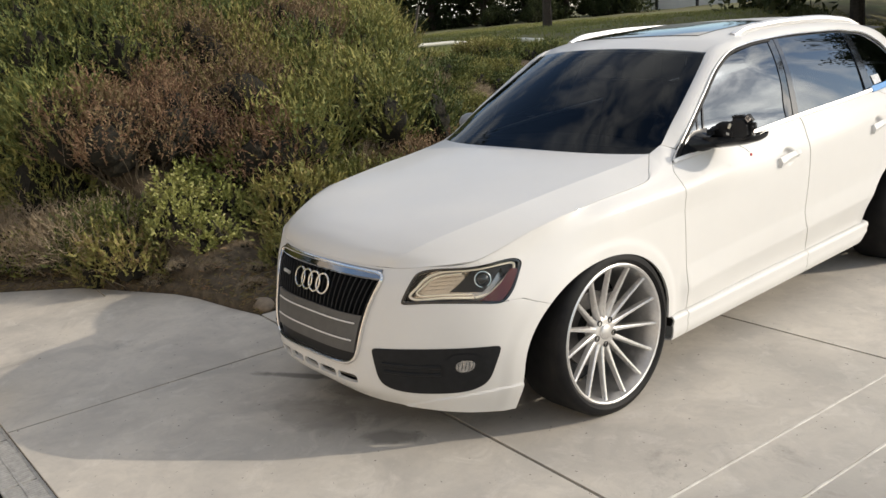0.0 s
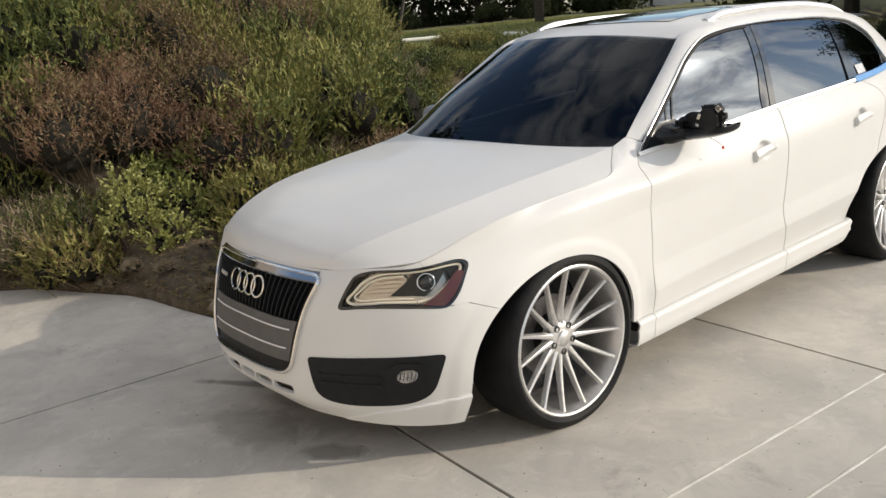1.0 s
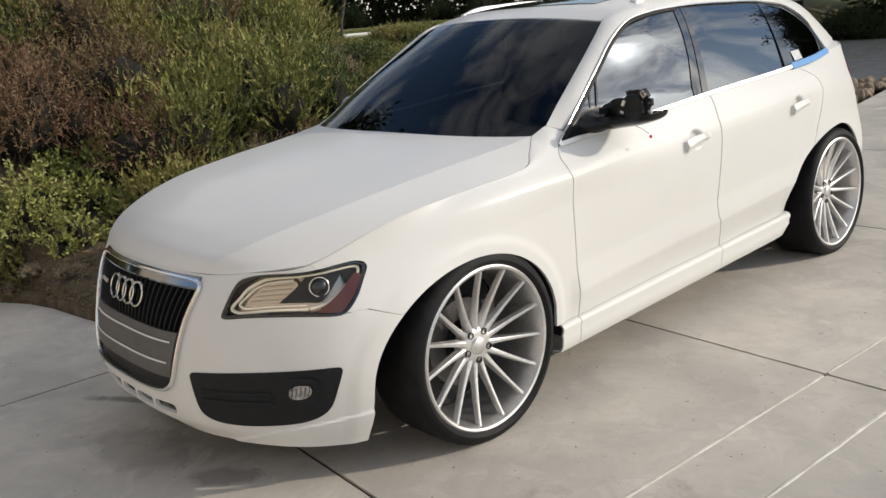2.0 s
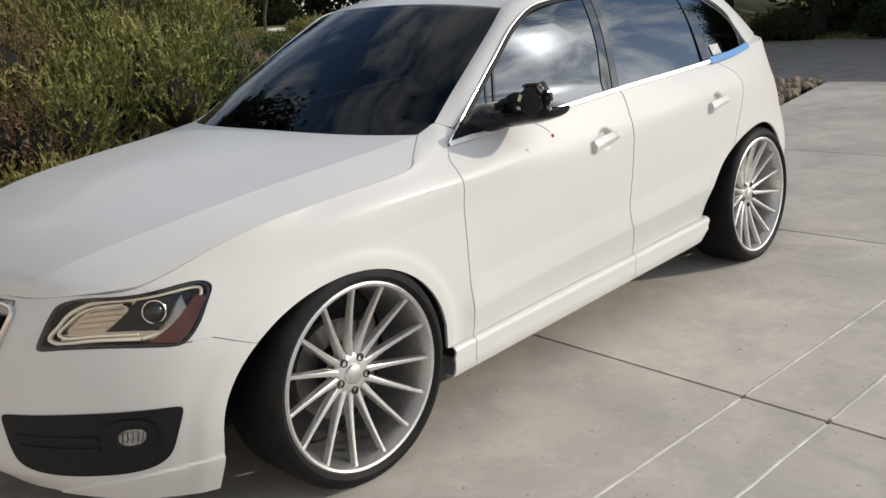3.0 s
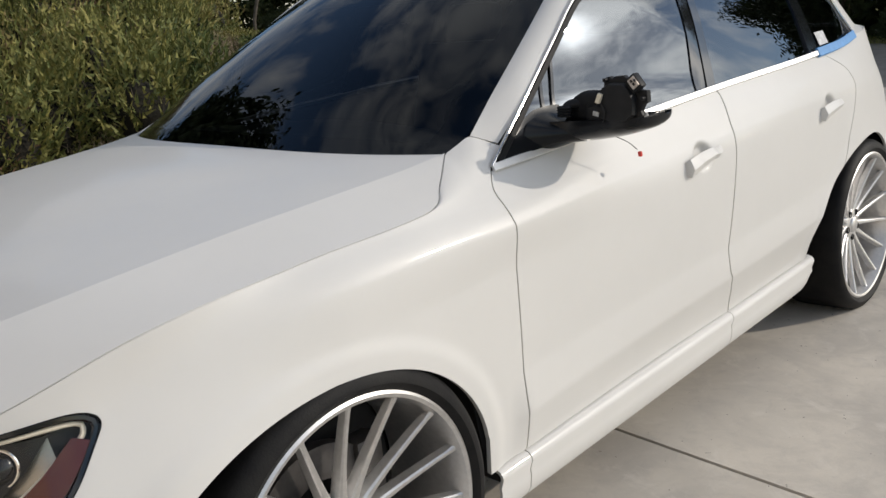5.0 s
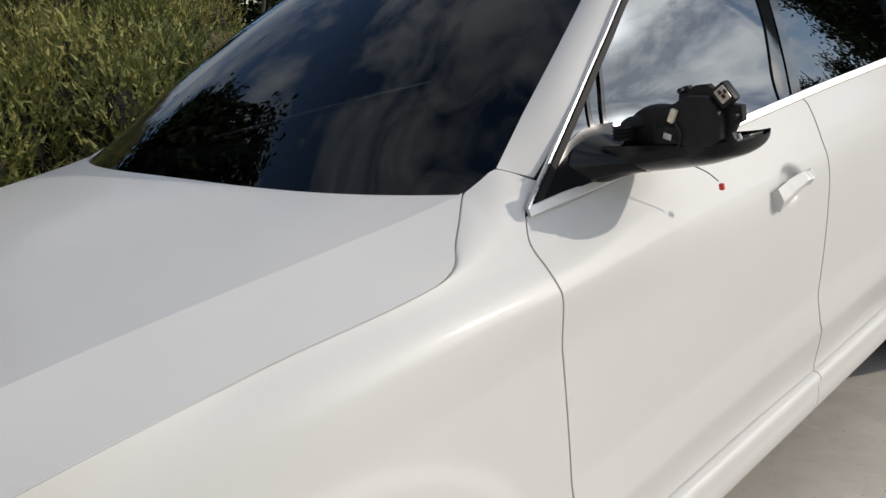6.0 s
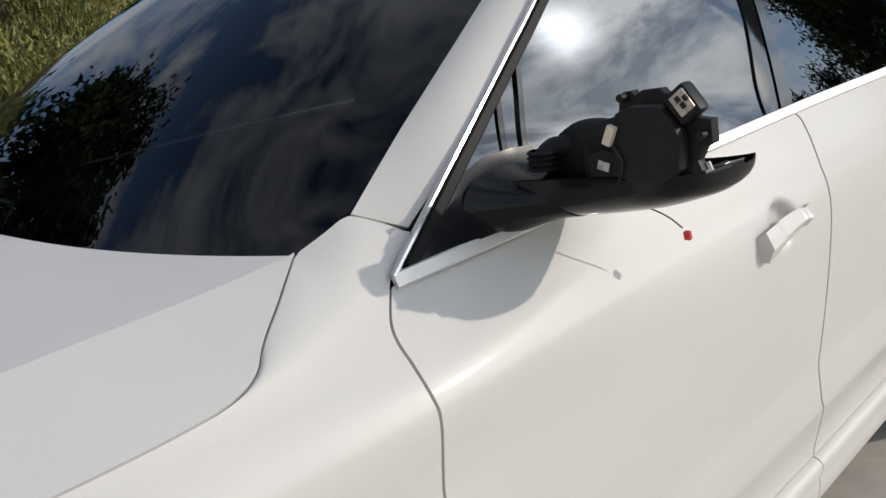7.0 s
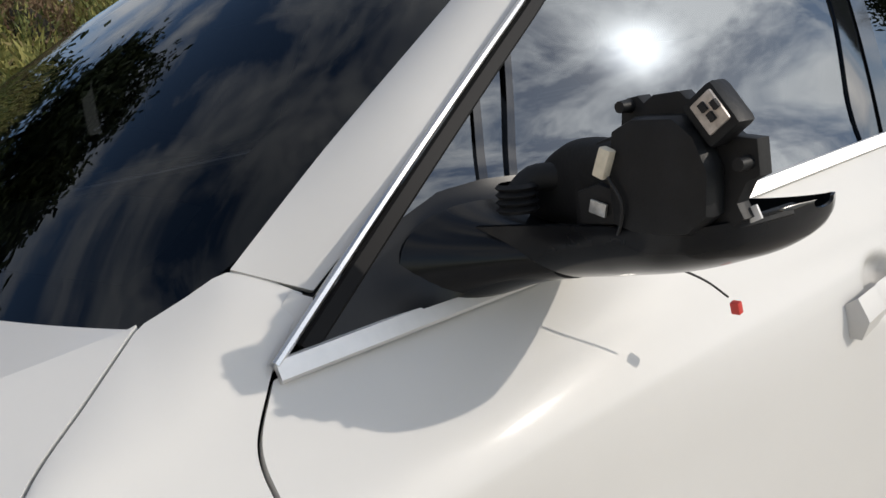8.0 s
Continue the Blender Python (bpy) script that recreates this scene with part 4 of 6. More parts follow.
for i in range(4):
    cs, cw = on_skin((0, -.87, .672))
    cx = (i - 1.5) * 0.058 - 0.012
    q = np.linspace(0, 2 * math.pi, 40, endpoint=False)
    mid = skin(cx, cw, 0.012)
    tilt_z = skin(cx, cw + 0.2, 0.012) - skin(cx, cw - 0.2, 0.012)
    tilt_z /= np.linalg.norm(tilt_z)
    tilt_x = skin(cx + .02, cw, 0.012) - skin(cx - .02, cw, 0.012)
    tilt_x /= np.linalg.norm(tilt_x)
    ring = mid + 0.043 * (np.cos(q)[:, None] * tilt_x + np.sin(q)[:, None] * tilt_z)
    part("emblem_ring", ribbon(bmesh.new(), ring, np.cross(tilt_x, tilt_z), 0.009, 0.010, closed=True), CHROME, grille)
p, o = path_on(GRILLE, [(.10, .655), (.15, .655), (.20, .655)], 6, 0.004)
part("badge_bar", ribbon(bmesh.new(), p, o, 0.014, 0.006), SATIN, grille)
# dark duct behind the lower slots
part("lower_duct", grid_mesh(skin(np.linspace(-.36, .36, 20)[:, None], np.linspace(.2, .8, 4)[None, :], -0.035)), INNER, grille)


def headlight(sign):
    lamp = new("headlight")
    lamp.parent = car
    f = lambda *a, **k: field(HEAD, *a, sign=sign, **k)
    part("lamp_housing", f(-.02, 1.02, -.03, 1.03, 24, 12, proud=-0.055), LAMP_BODY, lamp)
    u, v = rounded(96, 12.0)
    s, w = quad(*HEAD, u, v)
    a, b = skin(s * sign, w, -0.055), skin(s * sign, w, 0.001)
    part("lamp_wall", grid_mesh([a, b], closed=True, flip=sign > 0), PLASTIC, lamp)
    u2, v2 = 0.5 + (u - 0.5) * 0.972, 0.5 + (v - 0.5) * 0.935
    s, w = quad(*HEAD, u2, v2)
    P, O = skin(s * sign, w, -0.006), skin(s * sign, w, 0.004)
    part("lamp_bezel", ribbon(bmesh.new(), P, O - P, 0.013, 0.014, closed=True), GLOSS, lamp, "black lamp surround")
    for uv, wd in (([(.68, .13), (.45, .12), (.14, .12), (.088, .18), (.11, .48), (.165, .74), (.24, .845), (.5, .875), (.8, .895), (.93, .895), (.945, .84), (.90, .68), (.83, .43), (.76, .21), (.69, .135)], 0.009),
                   ([(.64, .215), (.42, .20), (.20, .20), (.15, .26), (.175, .5), (.22, .66), (.28, .745), (.46, .785)], 0.005)):
        p, o = path_on(HEAD, uv, 80, -0.014, sign)
        part("light_guide", ribbon(bmesh.new(), p, o, wd, 0.012), GUIDE, lamp, "pale light guide")
    part("reflector_bowl", f(.17, .50, .25, .74, 16, 10, proud=-0.034, power=5.0), LAMP_BODY, lamp, "bright reflector bowl", thick=0.004)
    for i in range(4):
        g = .34 + .10 * i
        p, o = path_on(HEAD, [(.21 + .02 * i, g), (.32, g + .01), (.47, g + .02)], 10, -0.028, sign)
        part("reflector_rib", ribbon(bmesh.new(), p, o, 0.004, 0.008), LAMP_BODY, lamp)
    part("lamp_floor", f(.16, .76, .135, .27, 16, 5, proud=-0.028), LAMP_BODY, lamp, thick=0.004)
    bm = bmesh.new()
    us, vs = np.meshgrid(np.linspace(0, 1, 12), np.linspace(.27, .83, 10), indexing="ij")
    s, w = quad(*HEAD, .39 + .18 * vs + us * .27, vs)
    part("projector_shroud", grid_mesh(skin(s * sign, w, -0.024), bm, flip=sign < 0), INNER, lamp, "black projector shroud", thick=0.006)
    s, w = quad(*HEAD, .655, .58)
    c = skin(s * sign, w, -0.034)
    n = skin(s * sign, w, -0.02) - c
    n = n / np.linalg.norm(n)
    bm = bmesh.new()
    bmesh.ops.create_uvsphere(bm, u_segments=28, v_segments=18, radius=0.030)
    bmesh.ops.translate(bm, vec=c, verts=bm.verts)
    part("projector_lens", bm, GLOSS, lamp, "round dark projector lens")
    q = np.linspace(0, 2 * math.pi, 32, endpoint=False)
    tx = np.cross(n, (0, 0, 1))
    tx /= np.linalg.norm(tx)
    tz = np.cross(tx, n)
    ring = c + n * 0.014 + 0.031 * (np.cos(q)[:, None] * tx + np.sin(q)[:, None] * tz)
    part("lens_ring", ribbon(bmesh.new(), ring, n, 0.006, 0.008, closed=True), CHROME, lamp)
    bm = bmesh.new()
    us, vs = np.meshgrid(np.linspace(0, 1, 8), np.linspace(.07, .80, 8), indexing="ij")
    s, w = quad(*HEAD, .735 + .215 * vs + us * (.215 - .175 * vs), vs)
    part("side_reflector", grid_mesh(skin(s * sign, w, -0.010), bm, flip=sign < 0), RED, lamp, "dark red side reflector", thick=0.01)
    cover = part("lamp_cover", f(0, 1, 0, 1, 40, 20, proud=0.0005, power=12.0), CLEAR, lamp, "clear lamp cover")
    cover.visible_shadow = False


def fog_insert(sign):
    ins = new("fog_insert")
    ins.parent = car
    f = lambda *a, **k: field(FOG, *a, sign=sign, **k)
    part("insert_panel", f(-.008, 1.008, -.02, 1.02, 44, 20, proud=0.0025, power=FOG_ROUND), PLASTIC, ins, "black lower grille insert")
    u, v = rounded(80, FOG_ROUND)
    s, w = quad(*FOG, u, v)
    part("insert_edge", grid_mesh([skin(s * sign, w, -0.022), skin(s * sign, w, 0.0)], closed=True, flip=sign > 0), PLASTIC, ins)
    for g in (.50, .66):
        p, o = path_on(FOG, [(.07, g + .03), (.25, g), (.56, g - .03)], 20, 0.003, sign)
        part("insert_slat", ribbon(bmesh.new(), p, o, 0.014, 0.010), PLASTIC, ins)
    part("lamp_pod", f(.59, .88, .26, .90, 18, 12, proud=0.008, power=2.6), PLASTIC, ins)
    part("fog_bowl", f(.680, .825, .53, .775, 16, 12, proud=0.012, power=2.4), FOGLAMP, ins, "bright fog lamp")
    for i in range(5):
        g = .698 + .027 * i
        p, o = path_on(FOG, [(g, .57), (g + .004, .65), (g, .735)], 6, 0.0125, sign)
        part("fog_rib", ribbon(bmesh.new(), p, o, 0.0022, 0.003), INNER, ins)
    cover = part("fog_lens", f(.672, .833, .515, .79, 16, 12, proud=0.0165, power=2.4), CLEAR, ins, "clear fog lens")
    cover.visible_shadow = False


for sign in (1, -1):
    headlight(sign)
    fog_insert(sign)


# ---- door handles ----
def door_handle(y0, y1, z0, z1, sign):
    """A leaf-shaped pull: blunt and tall at its front end, thin at its tip, with a ridge along its middle."""
    rows = []
    for t in np.linspace(0, 1, 30):
        y, z = y0 + (y1 - y0) * t, z0 + (z1 - z0) * t + .006 * math.sin(math.pi * t)
        base = skin(np.array([s_at(y, 3.4)]), np.array([3.4]))[0, 0]
        if abs(y - (y0 + y1) / 2) < .07:
            base = max(base, skin(np.array([s_at(y0, 3.4)]), np.array([3.4]))[0, 0])
        lift = .026 * min(1, .35 + t / .05) * min(1, (1 - t) / .22) ** .6
        half = (.026 - .015 * t ** 1.4) * min(1, .80 + t / .05)
        x, back = base + lift, base + max(lift - .013, -.002)
        rows.append([((x - .007) * sign, y, z - half), ((x + .002) * sign, y, z - .1 * half), (x * sign, y, z + .12 * half), ((x - .012 * min(1, lift / .02)) * sign, y, z + half),
                     (back * sign, y, z + .85 * half), (back * sign, y, z - .85 * half)])
    bm = grid_mesh(rows, closed=True, flip=sign > 0)
    bmesh.ops.holes_fill(bm, edges=[e for e in bm.edges if e.is_boundary], sides=0)
    bmesh.ops.recalc_face_normals(bm, faces=bm.faces)
    part("door_handle", bm, PAINT, car, "white pull handle")


for sign in (1, -1):
    door_handle(1.286, 1.490, .872, .899, sign)
    door_handle(2.232, 2.436, .899, .922, sign)


# ---- door mirror with its cover and glass missing ----
SHELL = mat("mirror_black", (0.010, 0.011, 0.013), 0.16, spec=0.28, var=.2, scale=40)


def mirror(sign):
    m = new("door_mirror")
    m.parent = car
    X = np.array((sign, 1, 1))

    def add(bm, name, material, label="", smooth=True, thick=0.0):
        if sign < 0:
            bmesh.ops.scale(bm, vec=(-1, 1, 1), verts=bm.verts)
            bmesh.ops.reverse_faces(bm, faces=bm.faces)
        return part(name, bm, material, m, label, smooth, thick)

    def add_front(bm, *args, **more):
        """Parts of the bare carrier, drawn a size larger and further back than it is."""
        bmesh.ops.scale(bm, vec=(.90, .90, .90), verts=bm.verts)
        bmesh.ops.translate(bm, vec=(.1373, .0284, .1206), verts=bm.verts)
        return add(bm, *args, **more)

    # sail panel in the window's front corner
    V, Q = np.meshgrid(np.linspace(0, 1, 16), np.linspace(.602, .862, 26), indexing="ij")
    foot_x, foot_z = np.interp(Q, [.60, .75, .862], [.803, .815, .821]), np.interp(Q, [.60, .75, .862], [1.006, 1.018, 1.026])
    head_z = np.interp(Q, [.60, .72, .77, .82, .862], [1.010, 1.088, 1.106, 1.110, 1.108])
    head_x = np.interp(Q, [.60, .72, .77, .862], [.802, .781, .779, .786])
    SX, SZ = foot_x + (head_x - foot_x) * V, foot_z + (head_z - foot_z) * V
    SX = SX + .020 * np.exp(-((Q - .80) / .06) ** 2 - ((SZ - 1.05) / .03) ** 2)
    bm = grid_mesh(np.stack([SX, Q, SZ], -1))
    add(bm, "sail_panel", SHELL, "gloss black sail panel", thick=0.014)
    # lower shell: an open boat that sweeps back to a raised outer tip
    t_r = np.linspace(0, 1, 48)
    knots = [0, .22, .48, .69, .80, .89, .95, 1]
    RIM = hermite([(.800, .768, 1.0745), (.866, .795, 1.0760), (.940, .795, 1.0800), (1.000, .792, 1.0822), (1.030, .800, 1.0856), (1.050, .822, 1.0890), (1.060, .855, 1.0915), (1.066, .890, 1.0915)], knots, t_r)
    KEEL = hermite([(1.014, .930), (1.0185, .940), (1.0290, .945), (1.0410, .945), (1.0500, .945), (1.0580, .942), (1.0680, .935), (1.0850, .920)], knots, t_r)
    rows = []
    for (x, y_f, z), (zk, y_b) in zip(RIM, KEEL):
        row = [(x, y_f + .004, z + .001)]
        for a in np.linspace(0, math.pi, 26):
            row.append((x, y_f + (y_b - y_f) * (1 - math.cos(a)) / 2, z - (z - zk) * math.sin(a) ** .62))
        rows.append(row)
    bm = grid_mesh(rows)
    bmesh.ops.recalc_face_normals(bm, faces=bm.faces)
    add(bm, "lower_shell", SHELL, "gloss black lower mirror shell", thick=0.0025)
    add(tube(bmesh.new(), [(x, y + .006, z - .004) for x, y, z in RIM][8:46], 0.003, 6), "shell_lip", PLASTIC)
    # foot: flares from the sail panel into the shell
    ring = []
    q = np.linspace(0, 2 * math.pi, 36, endpoint=False)
    for t in np.linspace(0, 1, 18):
        pinch = (1 - t) ** 2.2
        c = np.array((.797 + .075 * t, .798 + .064 * t, 1.045))
        ry, rz = .054 + .038 * pinch, .025 + .023 * pinch
        ring.append([c + np.array((-.10 * rz * math.sin(a), ry * math.copysign(abs(math.cos(a)) ** .85, math.cos(a)), rz * math.copysign(abs(math.sin(a)) ** .85, math.sin(a)))) for a in q])
    bm = grid_mesh(ring, closed=True)
    bmesh.ops.holes_fill(bm, edges=[e for e in bm.edges if e.is_boundary], sides=0)
    bmesh.ops.recalc_face_normals(bm, faces=bm.faces)
    add(bm, "mirror_foot", SHELL, "gloss black mirror foot")
    # dark deck inside the shell
    rows = [[(p[0], p[1] + .006 + (.925 - p[1]) * f, p[2] - .012 - .006 * math.sin(k * .9) * (f > .2)) for f in np.linspace(0, 1, 6)] for k, p in enumerate(RIM[4:40])]
    add(grid_mesh(rows), "inner_deck", PLASTIC, thick=0.003)

    def slab(name, outline, y0, y1, material, label="", bevel=0.004):
        bm = bmesh.new()
        fr = [bm.verts.new((x, y0, z)) for x, z in outline]
        bk = [bm.verts.new((x, y1, z)) for x, z in outline]
        bm.faces.new(fr)
        bm.faces.new(bk[::-1])
        for i in range(len(outline)):
            j = (i + 1) % len(outline)
            bm.faces.new((fr[i], bk[i], bk[j], fr[j]))
        bmesh.ops.recalc_face_normals(bm, faces=bm.faces)
        if bevel:
            bmesh.ops.bevel(bm, geom=[e for e in bm.edges if len({v.co.y for v in e.verts}) == 1], offset=bevel, segments=2, affect="EDGES", profile=0.6)
        return add_front(bm, name, material, label)

    # the bare carrier: an arm from the pivot and the adjuster's back plate
    arm = curve([(.828, .846, 1.088), (.850, .842, 1.104), (.880, .834, 1.116), (.912, .826, 1.122), (.958, .814, 1.126)], 24)
    bm = bmesh.new()
    rings = []
    for k, p in enumerate(arm):
        r = .020 + .006 * math.sin(k / 23 * 3.1)
        rings.append([(p[0], p[1] + .014 * math.cos(a), p[2] + (r if math.sin(a) > 0 else max(r, p[2] - 1.070)) * math.sin(a)) for a in np.linspace(0, 2 * math.pi, 16, endpoint=False)])
    grid_mesh(rings, bm, closed=True)
    bmesh.ops.holes_fill(bm, edges=[e for e in bm.edges if e.is_boundary], sides=0)
    bmesh.ops.recalc_face_normals(bm, faces=bm.faces)
    add(bm, "bracket_arm", PLASTIC, "black carrier arm")
    slab("bracket", [(.850, 1.062), (.850, 1.110), (.880, 1.138), (.906, 1.146), (.908, 1.166), (.913, 1.174), (.925, 1.176), (.931, 1.170), (.940, 1.176), (.966, 1.178), (.972, 1.172), (.986, 1.170),
                     (1.002, 1.150), (1.014, 1.142), (1.032, 1.140), (1.034, 1.112), (1.022, 1.106), (1.014, 1.090), (1.020, 1.078), (1.000, 1.066), (.93, 1.058)], .872, .890, PLASTIC, "bare black plastic bracket", .002)
    slab("motor_housing", [(.912, 1.070), (.908, 1.110), (.914, 1.150), (.935, 1.160), (.975, 1.160), (.994, 1.145), (1.006, 1.118), (1.004, 1.082), (.985, 1.066), (.94, 1.062)], .846, .876, PLASTIC,
         "black adjuster motor housing", .009)
    slab("cable_box", [(.868, 1.066), (.866, 1.096), (.890, 1.104), (.914, 1.098), (.916, 1.068)], .856, .880, PLASTIC, "", .005)
    for cx, cz in ((.917, 1.168), (1.024, 1.122), (.985, 1.085), (.94, 1.072)):
        bm = bmesh.new()
        bmesh.ops.create_cone(bm, cap_ends=True, segments=12, radius1=0.006, radius2=0.005, depth=0.016, matrix=Matrix.Translation((cx, .866, cz)) @ Matrix.Rotation(radians(90), 4, "X"))
        add_front(bm, "screw_boss", PLASTIC)
    bm = box(bmesh.new(), (1.010, .888, 1.076), (.030, .003, .012), turn=Matrix.Rotation(radians(-24), 4, "Y"), bevel=.001)
    add_front(bm, "bright_clip", mat("clip_white", (.7, .7, .7), .4), "small pale clip")
    # socket on the upper corner
    turn = Matrix.Rotation(radians(-38), 4, "Y")
    bm = box(bmesh.new(), (1.004, .866, 1.160), (.034, .026, .042), turn=turn, bevel=0.006)
    add_front(bm, "socket", PLASTIC)
    bm = box(bmesh.new(), (1.006, .852, 1.162), (.022, .004, .028), turn=turn, bevel=0.002)
    add_front(bm, "socket_face", mat("socket_grey", (.55, .5, .46), .4, metal=.4, var=.4, scale=120), "pale socket with pins")
    for dx, dz in ((-.004, .004), (.003, -.003), (.006, .006)):
        bm = box(bmesh.new(), (1.006 + dx, .849, 1.162 + dz), (.005, .004, .007), turn=turn)
        add_front(bm, "socket_pin", INNER, smooth=False)
    bm = box(bmesh.new(), (.911, .842, 1.124), (.012, .010, .026), turn=Matrix.Rotation(radians(22), 4, "Y"), bevel=0.002)
    add_front(bm, "white_plug", mat("plug_white", (.78, .72, .58), .45, var=.2, scale=90), "off-white cable plug")
    bm = box(bmesh.new(), (.893, .853, 1.083), (.018, .003, .012), turn=Matrix.Rotation(radians(14), 4, "Y"), bevel=0.001)
    add_front(bm, "data_label", mat("label_grey", (.5, .52, .53), .3, metal=.5, var=.3, scale=150), "small pale sticker")
    cable = mat("cable", (.015, .015, .016), .5)
    add_front(tube(bmesh.new(), curve([(.914, .842, 1.112), (.927, .842, 1.09), (.922, .845, 1.07), (.915, .85, 1.062)], 14), 0.0016, 6), "cable", cable)
    # bellows
    prof = []
    for i in range(9):
        prof.append((.019 if i % 2 else .0155, .004 * i))
    q = np.linspace(0, 2 * math.pi, 24, endpoint=False)
    bm = grid_mesh([[(.849 + r * math.cos(a), .800 + r * math.sin(a), 1.086 + .8 * h) for a in q] for r, h in prof], closed=True)
    bmesh.ops.recalc_face_normals(bm, faces=bm.faces)
    add(bm, "bellows", PLASTIC, "ribbed rubber cable bellows")
    add(tube(bmesh.new(), curve([(.849, .800, 1.100), (.854, .812, 1.112), (.874, .832, 1.114)], 10), 0.012, 10), "cable_sleeve", PLASTIC)
    add(tube(bmesh.new(), curve([(.918, .905, 1.026), (.926, .918, 1.019), (.938, .945, 1.002), (.945, .966, .984)], 20), 0.0012, 6), "cable", cable, "thin loose wire")
    bm = box(bmesh.new(), (.946, .978, .971), (.009, .007, .012), turn=Matrix.Rotation(radians(15), 4, "X"), bevel=0.001)
    add(bm, "red_plug", mat("plug_red", (.62, .05, .04), .4), "small red cable plug")


mirror(1)
rm = bmesh.new()   # the far mirror is a plain closed one
bmesh.ops.create_uvsphere(rm, u_segments=24, v_segments=14, radius=1)
bmesh.ops.scale(rm, vec=(.10, .05, .06), verts=rm.verts)
bmesh.ops.translate(rm, vec=(-.93, .88, 1.075), verts=rm.verts)
part("far_door_mirror", rm, mat("mirror_grey", (.25, .27, .30), .3), car, "grey door mirror")

# ---- tail lamp, sticker, windscreen label ----
TAIL = mat("tail_red", (.32, .01, .012), .15, coat=.6)
for sign in (1, -1):
    a, b = np.meshgrid(np.linspace(4.72, 5.2, 14), np.linspace(3.55, 4.35, 8), indexing="ij")
    part("tail_lamp", grid_mesh(skin(a * sign, b + (a - 4.7) * .2, 0.004), flip=sign < 0), TAIL, car, "red tail lamp", thick=0.01)
P = side_glass(np.linspace(2.46, 2.55, 6)[None, :], np.linspace(.05, .20, 4)[:, None])
P[..., 0] -= 0.008
part("sticker", grid_mesh(P), mat("sticker", (.62, .63, .64), .5, var=.4, scale=60), car, "small pale window sticker")
bm = bmesh.new()
P = screen_rows[1:2, 56:64].repeat(2, 0) + np.array([[[0, .03, .004]], [[0, .045, .009]]])
part("windscreen_label", grid_mesh(P), PALE, car, "pale label under the windscreen")

# ---- cabin ----
TRIM = mat("cabin_black", (.045, .046, .05), .7, var=.3, scale=12)
LEATHER = mat("dark_leather", (.03, .03, .033), .45, var=.2, scale=14, bump=.1, bump_scale=120)
rows = []
for y, z in ((.42, 1.02), (.62, 1.03), (.80, 1.02), (.92, .99), (.97, .90), (.98, .70), (.95, .45)):
    rows.append([(x, y + .05 * (1 - (x / .7) ** 2) * (y > .9) * -1 + .10 * (x / .72) ** 2 * (y < .6), z + .02 * math.cos(x * 4)) for x in np.linspace(-.70, .70, 25)])
part("dashboard", grid_mesh(rows), TRIM, car, "black dashboard", thick=0.02)
for x in (.36, -.36):
    for y, nm in ((1.45, "front_seat"), (2.35, "rear_seat")):
        seat = new(nm)
        seat.parent = car
        bm = box(bmesh.new(), (x, y, .62), (.50, .50, .16), bevel=.05)
        part("cushion", bm, LEATHER, seat)
        bm = box(bmesh.new(), (x, y + .30, .93), (.48, .14, .62), turn=Matrix.Rotation(radians(-14), 4, "X"), bevel=.05)
        part("backrest", bm, LEATHER, seat)
        bm = box(bmesh.new(), (x, y + .40, 1.30), (.26, .09, .17), turn=Matrix.Rotation(radians(-8), 4, "X"), bevel=.035)
        part("headrest", bm, LEATHER, seat)
q = np.linspace(0, 2 * math.pi, 40, endpoint=False)
wc = np.array((.37, 1.08, .97))
ring = wc + .185 * (np.cos(q)[:, None] * np.array((1, 0, 0)) + np.sin(q)[:, None] * np.array((0, -.42, .9)))
steer = new("steering_wheel")
steer.parent = car
part("wheel_ring", ribbon(bmesh.new(), ring, (0, .9, .42), .028, .028, closed=True), LEATHER, steer)
part("wheel_pad", box(bmesh.new(), wc, (.15, .05, .11), turn=Matrix.Rotation(radians(25), 4, "X"), bevel=.02), TRIM, steer)
part("inner_mirror", box(bmesh.new(), (0, 1.02, 1.36), (.24, .03, .065), bevel=.012), TRIM, car, "black inside mirror")
part("headliner", grid_mesh(screen_rows[-1:].repeat(2, 0) * 1.0 + np.array([[[0, .02, -.03]], [[0, 1.9, -.02]]]), flip=True), TRIM, car)

# ---- land ----
EDGE_Y = [-9, -2.2, -1.42, -.94, -.51, -.40, .5, 2, 6, 8.5, 11.2, 60]
EDGE_X = [-5.2, -4.4, -3.92, -3.42, -2.52, -1.66, -1.62, -1.62, -1.62, -1.42, -1.85, -1.85]


def edge_x(y):
    """The concrete's edge beside the planted bank."""
    return np.interp(y, EDGE_Y, EDGE_X)


def land(x, y):
    """Height of the land: level at the driveway, a planted bank beside it, a meadow above."""
    d = edge_x(y) - x
    rise = 1.18 * smooth01(np.clip(d - 0.1, 0, 3.2) / 3.2) * (1 - smooth01((y - 7.5) / 3.5) * (1 - smooth01((d - 5.0) / 5.0)))
    rise = rise + 0.85 * smooth01((d - 2.2) / 3.0) * (1 - smooth01((y - 1.0) / 3.0))
    rise = rise + 0.0008 * np.clip(d - 4, 0, 60) * (1 - smooth01((y - 30) / 20))
    return rise - 0.05


